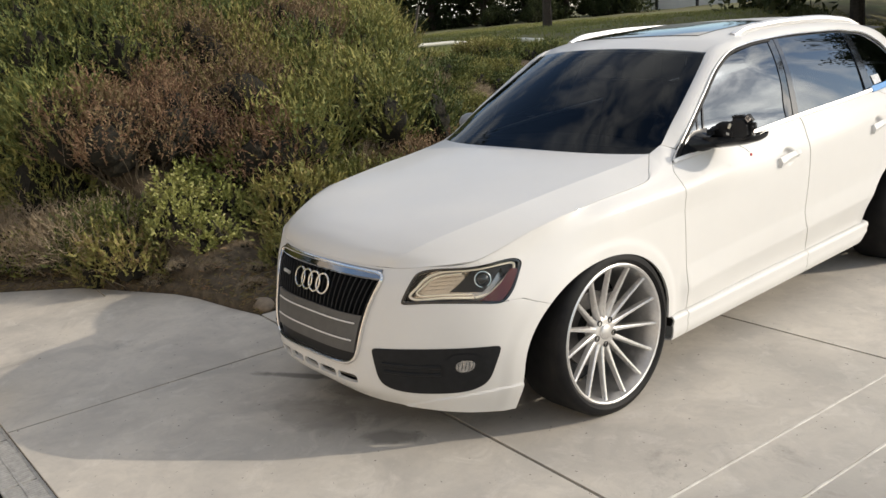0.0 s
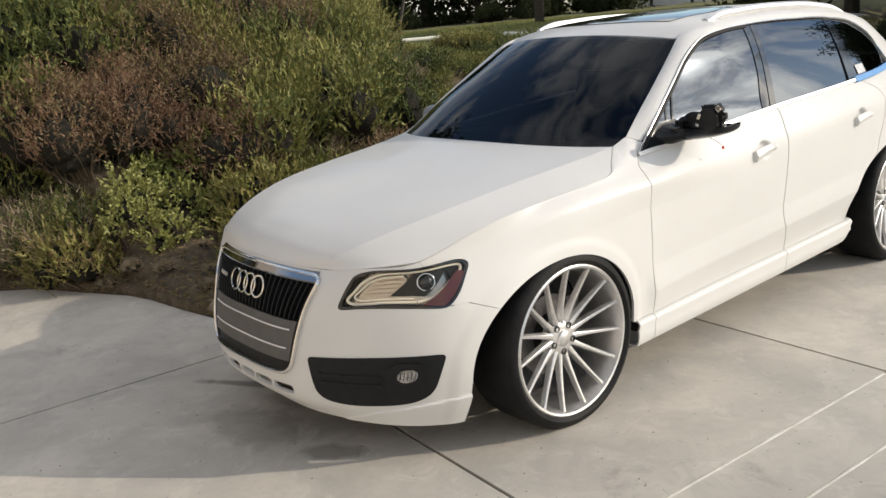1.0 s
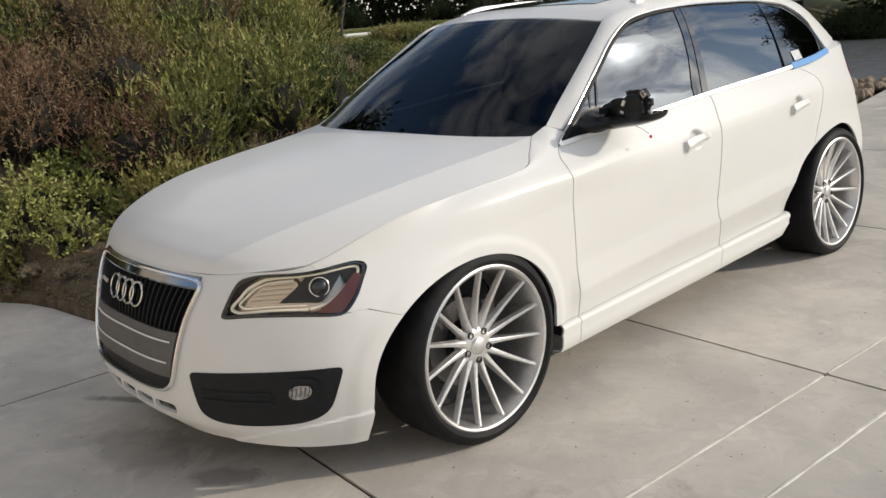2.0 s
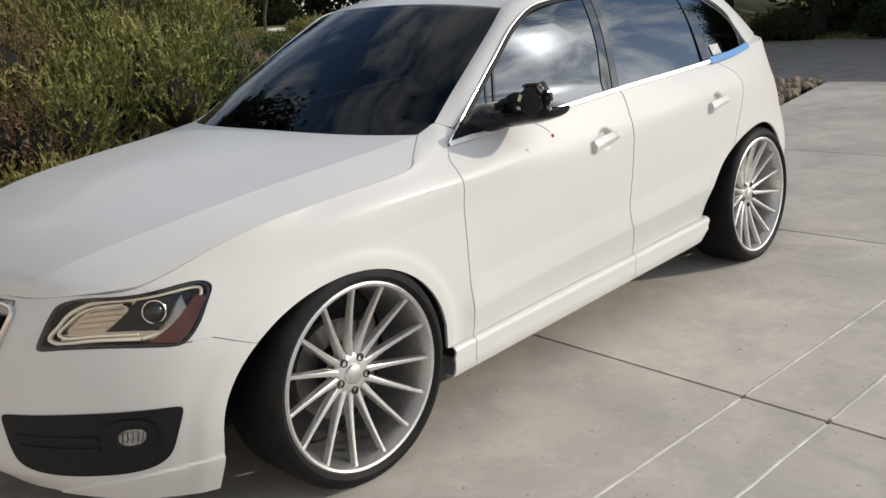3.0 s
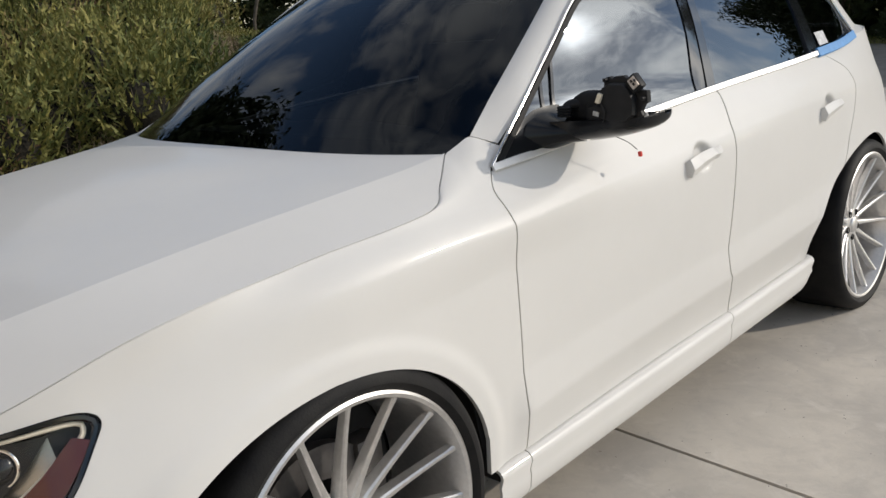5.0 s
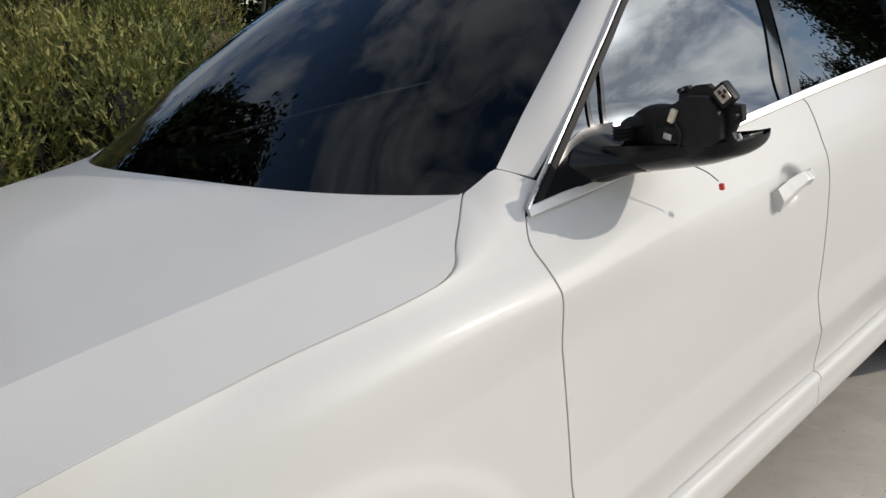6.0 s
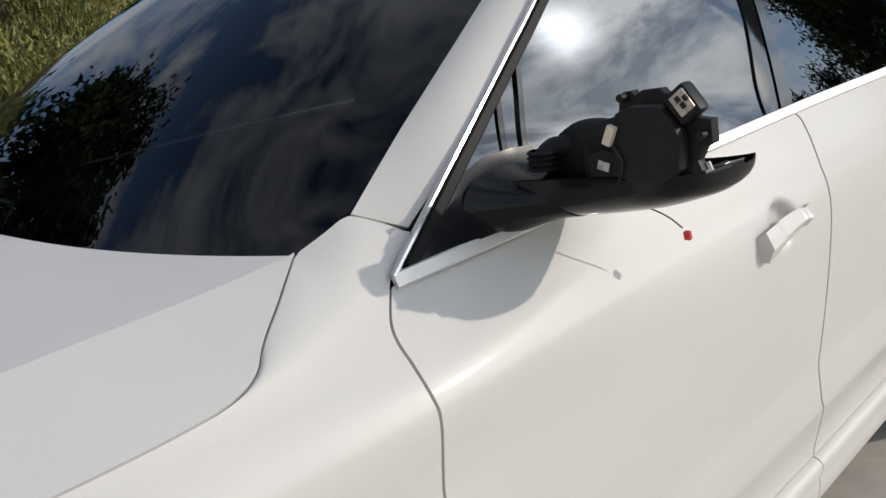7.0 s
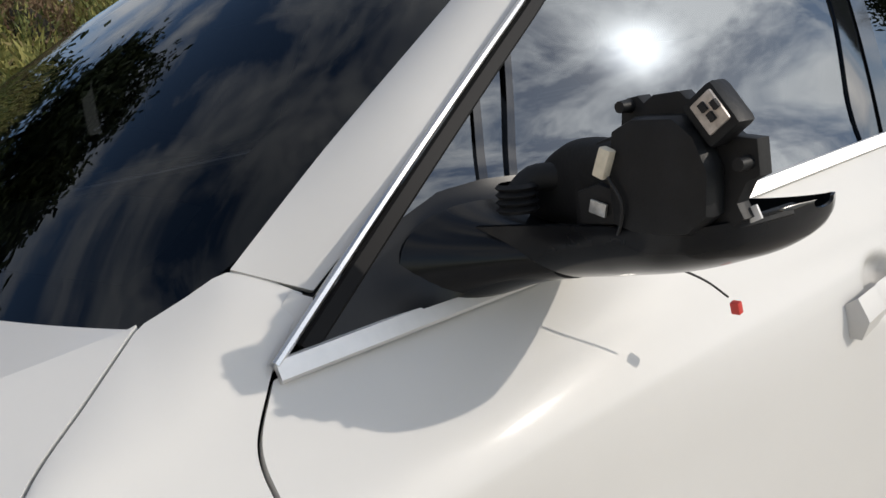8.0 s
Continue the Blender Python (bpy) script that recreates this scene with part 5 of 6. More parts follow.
gx = np.concatenate([np.linspace(-420, -30, 22)[:-1], np.linspace(-30, -14, 17)[:-1], np.linspace(-14, 2, 81), np.linspace(2, 30, 15)[1:], np.linspace(30, 420, 14)[1:]])
gy = np.concatenate([np.linspace(-300, -9, 12)[:-1], np.linspace(-9, 12, 106), np.linspace(12, 40, 29)[1:], np.linspace(40, 620, 16)[1:]])
X, Y = np.meshgrid(gx, gy, indexing="ij")
Z = land(X, Y)
bumpy = np.array([[noise.noise(Vector((a * 0.9, b * 0.9, 3.1))) for b in gy] for a in gx])
Z = Z + 0.09 * bumpy * smooth01((edge_x(Y) - X - 0.2) / 1.0) - .16 * smooth01((edge_x(Y) - X + .35) / .2) * (1 - smooth01((edge_x(Y) - X - 2.2) / .5))
MEADOW = mat("meadow_soil", (0.17, 0.18, 0.065), 0.95, second=(0.13, 0.105, 0.055), scale=0.7, bump=0.8, bump_scale=9)
ground = part("ground", grid_mesh(np.stack([X, Y, Z], -1), flip=True), MEADOW)
tagged(ground, "dry grassy soil rising beside the driveway", "ground", kind="structure")

# ---- driveway slabs ----
OX, OY, CA, SA_ = 1.557, 1.262, math.cos(radians(3.6)), math.sin(radians(3.6))


def slab_to_world(p, q):
    return OX + p * CA + q * SA_, OY - p * SA_ + q * CA


def world_to_slab(x, y):
    return (x - OX) * CA - (y - OY) * SA_, (x - OX) * SA_ + (y - OY) * CA


def concrete():
    m = bpy.data.materials.new("trowelled_concrete")
    m.use_nodes = True
    n, l = m.node_tree.nodes, m.node_tree.links
    b = n["Principled BSDF"]
    b.inputs["Roughness"].default_value = 0.72
    geo, info = n.new("ShaderNodeNewGeometry"), n.new("ShaderNodeObjectInfo")

    def nz(scale, detail, rough, dist=0.0):
        t = n.new("ShaderNodeTexNoise")
        t.inputs["Scale"].default_value, t.inputs["Detail"].default_value, t.inputs["Roughness"].default_value, t.inputs["Distortion"].default_value = scale, detail, rough, dist
        l.new(geo.outputs["Position"], t.inputs["Vector"])
        return t.outputs["Fac"]

    def ramp(sock, a, b_):
        r = n.new("ShaderNodeValToRGB")
        r.color_ramp.elements[0].position, r.color_ramp.elements[1].position = a, b_
        l.new(sock, r.inputs["Fac"])
        return r.outputs["Color"]

    def mix(fac, a, bcol, amount=1.0):
        x = n.new("ShaderNodeMix")
        x.data_type = "RGBA"
        x.inputs["B"].default_value = (*bcol, 1)
        if isinstance(a, tuple):
            x.inputs["A"].default_value = (*a, 1)
        else:
            l.new(a, x.inputs["A"])
        k = n.new("ShaderNodeMath")
        k.operation, k.inputs[1].default_value = "MULTIPLY", amount
        l.new(fac, k.inputs[0])
        l.new(k.outputs["Value"], x.inputs["Factor"])
        return x.outputs["Result"]

    c = mix(ramp(nz(0.8, 5, .6, .5), .36, .64), (0.57, 0.52, 0.45), (0.45, 0.42, 0.372))
    c = mix(ramp(nz(2.6, 7, .62, .7), .42, .66), c, (0.345, 0.32, 0.29), .60)
    c = mix(ramp(nz(5.5, 8, .70, .9), .54, .70), c, (0.63, 0.59, 0.53), .50)
    c = mix(ramp(nz(1.1, 6, .7, 1.4), .62, .74), c, (0.20, 0.18, 0.165), .55)
    c = mix(ramp(nz(16.0, 6, .65, .8), .50, .72), c, (0.36, 0.335, 0.305), .35)
    c = mix(ramp(nz(42.0, 2, .5), .735, .75), c, (0.10, 0.085, 0.075), .8)
    # old oil marks where cars have stood
    ragged = nz(7.0, 5, .65, .6)
    for x0, y0, turn, long, wide, amount in ((-.58, -.72, 31, .26, .035, .75), (-.20, -.62, 20, .20, .10, .45), (.34, -.80, 40, .16, .06, .55), (-.12, -.90, 10, .30, .16, .35), (.10, -.55, 35, .45, .22, .35)):
        mp = n.new("ShaderNodeMapping")
        mp.vector_type = "TEXTURE"
        mp.inputs["Location"].default_value, mp.inputs["Rotation"].default_value, mp.inputs["Scale"].default_value = (x0, y0, 0), (0, 0, radians(turn)), (long, wide, 1)
        far, sm = n.new("ShaderNodeVectorMath"), n.new("ShaderNodeMath")
        far.operation, sm.operation, sm.inputs[1].default_value = "LENGTH", "MULTIPLY_ADD", -1.6
        l.new(geo.outputs["Position"], mp.inputs["Vector"])
        l.new(mp.outputs["Vector"], far.inputs[0])
        l.new(ragged, sm.inputs[0])
        l.new(far.outputs["Value"], sm.inputs[2])
        mk = n.new("ShaderNodeMapRange")
        mk.inputs["From Min"].default_value, mk.inputs["From Max"].default_value, mk.inputs["To Min"].default_value, mk.inputs["To Max"].default_value = -.15, .35, 1.0, 0.0
        l.new(sm.outputs["Value"], mk.inputs["Value"])
        c = mix(mk.outputs["Result"], c, (0.13, 0.115, 0.10), amount)
    hsv, mr = n.new("ShaderNodeHueSaturation"), n.new("ShaderNodeMapRange")
    mr.inputs["To Min"].default_value, mr.inputs["To Max"].default_value = 0.93, 1.07
    l.new(info.outputs["Random"], mr.inputs["Value"])
    l.new(mr.outputs["Result"], hsv.inputs["Value"])
    l.new(c, hsv.inputs["Color"])
    l.new(hsv.outputs["Color"], b.inputs["Base Color"])
    bp = n.new("ShaderNodeBump")
    bp.inputs["Strength"].default_value, bp.inputs["Distance"].default_value = 0.16, 0.006
    l.new(nz(70.0, 6, .7, .6), bp.inputs["Height"])
    l.new(bp.outputs["Normal"], b.inputs["Normal"])
    return m


SLAB = concrete()
FILLER = mat("joint_filler", (0.035, 0.03, 0.027), 0.95, second=(0.06, 0.053, 0.046), scale=12)
SEALANT = mat("joint_sealant", (0.70, 0.67, 0.61), 0.75, second=(0.50, 0.47, 0.42), scale=9, bump=0.3, bump_scale=40)
base = bmesh.new()
ys = np.linspace(-2.0, 10.4, 70)
grid_mesh([[(edge_x(y) + .015 + (11.0 - edge_x(y)) * t, y, -.014) for t in (0, .1, .3, 1)] for y in ys], base)
drive = tagged(part("driveway", base, FILLER, smooth=False), "pale trowelled concrete driveway with open joints", "driveway", kind="structure")
P_BREAKS = [-9.0, -2.46, 0.036, 0.347, 3.3, 6.3, 9.3]
Q_BREAKS = [-3.75, -1.84, -0.064, 2.08, 4.52, 7.1, 9.55]
for a, b in zip(P_BREAKS, P_BREAKS[1:]):
    for c, d in zip(Q_BREAKS, Q_BREAKS[1:]):
        left = a < -5
        rows = []
        g = 0.0075
        nq, np_ = 26, (30 if left else 4)
        for q in np.linspace(c + g, d - g, nq):
            row = []
            if left:
                p1 = (b if c < 4.0 else -3.05) - g
                p0 = p1
                # the planted edge, at this q
                for _ in range(6):
                    x, y = slab_to_world(p0, q)
                    p0 = world_to_slab(edge_x(y), y)[0]
                p0 = min(p0, p1 - .02)
            else:
                p0, p1 = a + g, b - g
                if a == -2.46 and c >= 4.0:
                    p0 = -3.05 + g
            for t in np.linspace(0, 1, np_):
                x, y = slab_to_world(p0 + (p1 - p0) * t, q)
                row.append((x, max(y, -2.002), 0.0))
            rows.append(row)
        bm = grid_mesh(rows, flip=True)
        bm.normal_update()
        bmesh.ops.solidify(bm, geom=bm.faces[:], thickness=.012)
        part("slab", bm, SLAB, drive, smooth=False)
for p in (0.036, 0.347):
    for c, d in zip(Q_BREAKS, Q_BREAKS[1:]):
        pts = []
        for q in np.linspace(c + .02, d - .02, 60):
            x, y = slab_to_world(p + .003 * noise.noise(Vector((q * 9, p * 50, 0))), q)
            pts.append((x, y, .0035 + .002 * noise.noise(Vector((q * 14, 7, p)))))
        part("joint_sealant", tube(bmesh.new(), pts, [.0105 + .004 * noise.noise(Vector((q[1] * 11, 2, p))) for q in pts], 8), SEALANT, drive, "pale joint sealant")
pts = []
for q in np.linspace(4.7, 9.5, 80):
    x, y = slab_to_world(-3.05, q)
    pts.append((x, y, .001))
part("joint_sealant", tube(bmesh.new(), pts, .010, 8), SEALANT, drive, "pale joint sealant")

# the apron beyond the trench drain
APRON = mat("apron_concrete", (0.68, 0.60, 0.49), 0.75, second=(0.60, 0.53, 0.43), scale=2.5, bump=.12, bump_scale=60)
bm = grid_mesh([[(x, y, -.002 + .0 * x) for x in np.linspace(-12, 9, 30)] for y in np.linspace(-12, -2.18, 20)])
for x0, x1 in ((-12.0, -4.3), (-4.3, -1.61), (3.61, 9.0)):
    grid_mesh([[(x, y, -.002) for x in np.linspace(x0, x1, 8)] for y in (-2.18, -1.996)], bm)
tagged(part("pavement", bm, APRON), "pale concrete apron beside the trench drain", "pavement", kind="structure")
# an added wall, out of view, that reflects warm sunlight onto the car's nose
BOUNCE_CREAM = mat("bounce_cream", (.74, .65, .54), .85, second=(.68, .59, .49), scale=1.5, bump=.2, bump_scale=60)
tagged(part("bounce_wall", box(bmesh.new(), (-1.0, -6.1, 1.85), (16.0, .25, 3.8), bevel=.01), BOUNCE_CREAM, smooth=False), "plain cream wall, unseen, added to bounce warm light onto the car's nose", "wall", kind="structure")
STEEL = mat("galvanised_steel", (0.46, 0.45, 0.43), 0.55, metal=.25, var=.3, scale=30)
drain = thing("trench_drain", "grey slotted metal trench drain set in the concrete", "drain", (0, 0, 0))
part("channel", box(bmesh.new(), (1.0, -2.085, -.022), (5.2, .17, .02)), INNER, drain, smooth=False)
for yy in (-2.012, -2.085, -2.158):
    part("drain_rail", box(bmesh.new(), (1.0, yy, -.004), (5.2, .014 if yy != -2.085 else .010, .014), bevel=.002), STEEL, drain)
for i in range(10):
    seg = bmesh.new()
    x0 = -1.58 + .52 * i
    for k in range(26):
        box(seg, (x0 + .012 + .0195 * k, -2.0485, -.004), (.0145, .062, .010))
        box(seg, (x0 + .012 + .0195 * k, -2.1215, -.004), (.0145, .062, .010))
    tagged(part("grate", seg, STEEL, drain, smooth=False), kind="stuff")
pier = thing("gate_pier", "low cream rendered pier with a dark brown cap", "pier", (-1.66, -2.08, 0))
part("shaft", box(bmesh.new(), (0, 0, .135), (.24, .24, .27), bevel=.01), mat("cream_render", (.70, .62, .48), .8, var=.1, scale=20, bump=.2, bump_scale=80), pier)
part("cap", box(bmesh.new(), (0, 0, .395), (.25, .25, .25), bevel=.012), mat("dark_brown_wood", (.075, .055, .045), .6, var=.4, scale=15), pier)


# ---- foliage ----
def leaf_material(name, cols, rough=0.6):
    """Leaf colours that vary with the leaf, the plant and in broad drifts."""
    m = bpy.data.materials.new(name)
    m.use_nodes = True
    n, l = m.node_tree.nodes, m.node_tree.links
    b = n["Principled BSDF"]
    b.inputs["Roughness"].default_value = rough
    b.inputs["Specular IOR Level"].default_value = 0.25
    geo, info, nz = n.new("ShaderNodeNewGeometry"), n.new("ShaderNodeObjectInfo"), n.new("ShaderNodeTexNoise")
    nz.inputs["Scale"].default_value, nz.inputs["Detail"].default_value = 0.75, 4.0
    l.new(geo.outputs["Position"], nz.inputs["Vector"])
    a1, a2, a3 = n.new("ShaderNodeMath"), n.new("ShaderNodeMath"), n.new("ShaderNodeMath")
    a1.operation, a1.inputs[1].default_value = "MULTIPLY", 0.30
    a2.operation, a2.inputs[1].default_value = "MULTIPLY_ADD", 0.34
    a3.operation, a3.inputs[1].default_value = "MULTIPLY_ADD", 0.42
    l.new(geo.outputs["Random Per Island"], a1.inputs[0])
    l.new(info.outputs["Random"], a2.inputs[0])
    l.new(a1.outputs["Value"], a2.inputs[2])
    l.new(nz.outputs["Fac"], a3.inputs[0])
    l.new(a2.outputs["Value"], a3.inputs[2])
    r = n.new("ShaderNodeValToRGB")
    r.color_ramp.elements[0].position, r.color_ramp.elements[1].position = 0.22, 0.82
    for k in range(len(cols) - 2):
        r.color_ramp.elements.new(0.22 + 0.60 * (k + 1) / (len(cols) - 1))
    for e, c in zip(r.color_ramp.elements, cols):
        e.color = (*c, 1)
    l.new(a3.outputs["Value"], r.inputs["Fac"])
    l.new(r.outputs["Color"], b.inputs["Base Color"])
    tr, mx = n.new("ShaderNodeBsdfTranslucent"), n.new("ShaderNodeMixShader")
    mx.inputs["Fac"].default_value = 0.14
    l.new(r.outputs["Color"], tr.inputs["Color"])
    l.new(b.outputs["BSDF"], mx.inputs[1])
    l.new(tr.outputs["BSDF"], mx.inputs[2])
    l.new(mx.outputs["Shader"], n["Material Output"].inputs["Surface"])
    return m


HEATH = leaf_material("heath_leaf", [(.035, .055, .020), (.085, .11, .034), (.175, .185, .058), (.30, .275, .088), (.22, .155, .08)])
BRUSHWOOD = leaf_material("dry_brush", [(.11, .075, .05), (.19, .125, .075), (.16, .14, .05), (.25, .165, .10), (.15, .08, .055)], .8)
STRAW = leaf_material("dry_straw", [(.22, .165, .11), (.40, .32, .22), (.32, .25, .17), (.56, .48, .35)], .8)
RUSSET = leaf_material("russet_leaf", [(.09, .055, .038), (.16, .092, .055), (.23, .14, .085), (.20, .16, .085), (.13, .075, .052)], .8)
BRIGHT = leaf_material("bright_leaf", [(.10, .13, .036), (.19, .215, .058), (.30, .305, .095), (.40, .385, .165)], .45)
DARKLEAF = leaf_material("dark_leaf", [(.018, .028, .010), (.030, .042, .014), (.045, .055, .018), (.06, .06, .02)])
GRASSLEAF = leaf_material("grass_blade", [(.12, .15, .035), (.20, .22, .06), (.28, .26, .09), (.32, .26, .12)])
BARK = mat("bark", (.07, .052, .038), .9, second=(.035, .027, .02), scale=20, bump=.6, bump_scale=40)
# inner twigs with the shade among them put into the colour
TWIG_SHADE = mat("twig_shade", (.020, .017, .010), .95, second=(.009, .008, .005), scale=22, bump=1.0, bump_scale=45)
TWIG = mat("grey_twig", (.20, .165, .125), .85, second=(.11, .085, .06), scale=12)


def raw(name, verts, faces, material, parent=None, smooth=False):
    me = bpy.data.meshes.new(name)
    me.from_pydata(verts, [], faces)
    me.materials.append(material)
    if smooth:
        me.polygons.foreach_set("use_smooth", [True] * len(me.polygons))
    ob = new(name, me)
    ob.parent = parent
    return ob


def leaves(rng, centres, ways, length, width, spread, blade=False):
    """Leaves at centres, along ways with some spread: folded and broad in the middle, or narrow blades."""
    n = len(centres)
    d = ways + rng.normal(0, spread, (n, 3))
    d /= np.linalg.norm(d, axis=1)[:, None]
    side = np.cross(d, rng.normal(0, 1, (n, 3)))
    side /= np.linalg.norm(side, axis=1)[:, None]
    L = (length * rng.uniform(.6, 1.3, n))[:, None]
    W = (width * rng.uniform(.7, 1.2, n))[:, None]
    tip = centres + d * L
    if blade:
        v = np.stack([centres - side * W * .5, centres + side * W * .5, tip], 1).reshape(-1, 3)
        return v, np.arange(3 * n).reshape(n, 3)
    up = np.cross(side, d)
    m1 = centres + d * L * .5 + side * W * .5 + up * W * .15
    m2 = centres + d * L * .5 - side * W * .5 + up * W * .15
    v = np.stack([centres, m1, tip, m2], 1).reshape(-1, 3)
    return v, np.arange(4 * n).reshape(n, 4)


def sprigs(rng, roots, ways, length, per, leaf, width, spread, blade, curl=0.22):
    """Shoots set with small leaves."""
    n = len(roots)
    ts = np.linspace(.05, 1.0, per)
    bend = rng.normal(0, curl, (n, 3))
    bend[:, 2] = np.abs(bend[:, 2]) * .4
    L = length * rng.uniform(.5, 1.3, n)
    c = roots[:, None] + (ways[:, None] * ts[None, :, None] + bend[:, None] * (ts ** 2)[None, :, None]) * L[:, None, None]
    tang = ways[:, None] + 2 * bend[:, None] * ts[None, :, None]
    return leaves(rng, c.reshape(-1, 3), tang.reshape(-1, 3), leaf, width, spread, blade)


def bush(name, seed, radius, height, count, length, per, leaf, width, spread, material, stems=16, upright=.9, lumps=9, blade=True, core=.66):
    """A shrub: rounded lumps of shoots, down to the ground, round near-black lumps that stand in for inner twigs and
    their shade, with woody stems.
    """
    rng = np.random.default_rng(seed)
    ob = new(name)
    az = np.arange(lumps) * 2.4 + rng.uniform(0, .8, lumps)
    far = np.sqrt((np.arange(lumps) + .2) / lumps) * .72
    cen = np.stack([far * np.cos(az), far * np.sin(az), .20 + .42 * (1 - far) + rng.uniform(-.10, .16, lumps)], 1)
    size = rng.uniform(.30, .46, lumps)
    scale = np.array((radius, radius, height))
    k = rng.integers(0, lumps, count * 4)
    out = rng.normal(0, 1, (count * 4, 3))
    out /= np.linalg.norm(out, axis=1)[:, None]
    roots = cen[k] + out * (size[k] * rng.uniform(.60, 1.0, count * 4))[:, None]
    near = np.linalg.norm(roots[:, None] - cen[None], axis=2) / size[None]
    near[np.arange(len(k)), k] = 9
    ok = (near.min(1) > .86) & (roots[:, 2] > .02) & (out[:, 2] > -.55)
    roots, out = roots[ok][:count] * scale, out[ok][:count]
    ways = out * .75 + np.array((0, 0, upright)) + rng.normal(0, .18, roots.shape)
    ways /= np.linalg.norm(ways, axis=1)[:, None]
    v, f = sprigs(rng, roots, ways, length, per, leaf, width, spread, blade)
    raw("foliage", v.tolist(), f.tolist(), material, ob)
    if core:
        # solid lumps for the dense inner twigs, coloured near-black as shade between the shoots
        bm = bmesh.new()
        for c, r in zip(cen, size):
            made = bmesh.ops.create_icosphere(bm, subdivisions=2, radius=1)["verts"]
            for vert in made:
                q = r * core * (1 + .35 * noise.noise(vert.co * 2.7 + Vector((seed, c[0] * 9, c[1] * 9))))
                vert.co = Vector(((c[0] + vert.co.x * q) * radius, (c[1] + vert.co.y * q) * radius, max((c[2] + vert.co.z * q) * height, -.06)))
        part("shade_core", bm, TWIG_SHADE, ob)
    bm = bmesh.new()
    for k in range(stems):
        a = rng.uniform(0, 2 * math.pi)
        rr = rng.uniform(.3, 1.0) * radius
        tip = np.array((rr * math.cos(a), rr * math.sin(a), height * rng.uniform(.35, 1.0) * (1.1 - .5 * rr / radius)))
        foot = tip * np.array((.25, .25, 0)) + np.array((0, 0, -.10))
        midp = foot * .45 + tip * .55 + rng.normal(0, .05, 3)
        tube(bm, curve([foot, midp, tip], 4), np.linspace(.006, .002, 4), 3)
    part("woody_base", bm, TWIG, ob)
    return ob


def scatter(ob, places, label, category, group, rng, scale=(.85, 1.2), sink=0.0):
    for k, (x, y) in enumerate(places):
        z = float(land(np.array(x), np.array(y))) - sink
        m = Matrix.Translation((x, y, z)) @ Matrix.Rotation(rng.uniform(0, 6.28), 4, "Z")
        c = ob if k == 0 else copy_thing(ob, m)
        sc = rng.uniform(*scale) * min(1.0, max(.45, (outlook(x, y) - z) / .85))
        c.matrix_basis = m @ Matrix.Diagonal((sc, sc, sc * rng.uniform(.85, 1.15), 1))
        tagged(c, label, category, group)


def outlook(x, y):
    """The height that growth keeps under beside the meadow."""
    dx, dy = x - 3.17, y + 2.63
    r = math.hypot(dx, dy)
    az = math.degrees(math.atan2(dy, dx)) - math.degrees(.42 / r)
    if az > 143.2:
        return 9.0
    return 1.70 - r * float(np.interp(az, [138.8, 139.4, 140.4, 142.4, 143.2], [.115, .088, .060, .040, .0]))


rng = np.random.default_rng(5)
spots = []
tries = 0
while tries < 16000 and len(spots) < 430:
    tries += 1
    y = rng.uniform(-3.4, 7.6)
    d = rng.uniform(.35, 7.6) if y < 4.2 else rng.uniform(.3, 3.2)
    x = float(edge_x(y)) - d
    gap = .34 if d < 3.4 else .50
    if x < -9.4 or (x < -5.6 and y > 4.6) or any((x - a) ** 2 + (y - b) ** 2 < gap ** 2 for a, b in spots):
        continue
    if outlook(x, y) - float(land(np.array(x), np.array(y))) < -.30:
        continue
    if math.hypot((x + 2.90) / .62, (y + .05) / .62) < 1 or math.hypot((x + 2.0) / .62, (y + .20) / .50) < 1:
        continue
    spots.append((x, y))
kinds = [[], [], [], [], [], []]
for x, y in spots:
    d = float(edge_x(y)) - x
    f = .5 + .5 * noise.noise(Vector((x * .55, y * .55, 1.7)))
    dice = (x * 7.3 + y * 3.1) % 1
    withered = math.hypot((x + 3.85) / .85, (y - .30) / .90) < 1 or math.hypot((x + 4.5) / .35, (y - 1.9) / .4) < 1
    room = outlook(x, y) - float(land(np.array(x), np.array(y)))
    if room < .5:
        k = 4 if dice < .7 else 3
    elif withered:
        k = 5 if dice < .5 else 2
    elif d < 1.45:
        k = 3 if y < -.75 or f > .62 else 5 if y > 1.5 and dice < .4 else 4
    elif f < .27:
        k = 2 if dice < .6 else 5
    else:
        k = 2 if y > 1.5 and dice < .18 else 5 if y > 1.5 and dice > .82 else 0 if dice < .5 else 1
    kinds[k].append((x, y))
plants = [
    (bush("heath_shrub", 1, .54, .74, 760, .15, 8, .046, .017, .42, HEATH), "olive green upright heath shrub on the bank", "shrub", "shrubs on the bank"),
    (bush("heath_shrub", 2, .60, .86, 820, .16, 8, .048, .018, .40, HEATH), "yellow-green upright heath shrub on the bank", "shrub", "shrubs on the bank"),
    (bush("dry_shrub", 3, .52, .68, 720, .13, 7, .036, .012, .70, BRUSHWOOD, stems=60), "dry brown twiggy shrub on the bank", "shrub", "dry shrubs on the bank"),
    (bush("dry_shrub", 4, .42, .36, 620, .16, 5, .070, .006, .50, STRAW, stems=70, upright=.5, core=.5), "low straw-brown dry brush at the driveway edge", "shrub", "dry shrubs on the bank"),
    (bush("heath_shrub", 6, .40, .38, 600, .11, 7, .040, .017, .5, HEATH, stems=24), "low dark green shrub at the driveway edge", "shrub", "shrubs on the bank"),
    (bush("dry_shrub", 12, .50, .66, 720, .12, 7, .036, .013, .65, RUSSET, stems=60), "withered red-brown shrub on the bank", "shrub", "dry shrubs on the bank"),
]
kinds[5] += [(-3.95, -.42), (-3.68, -.32)]
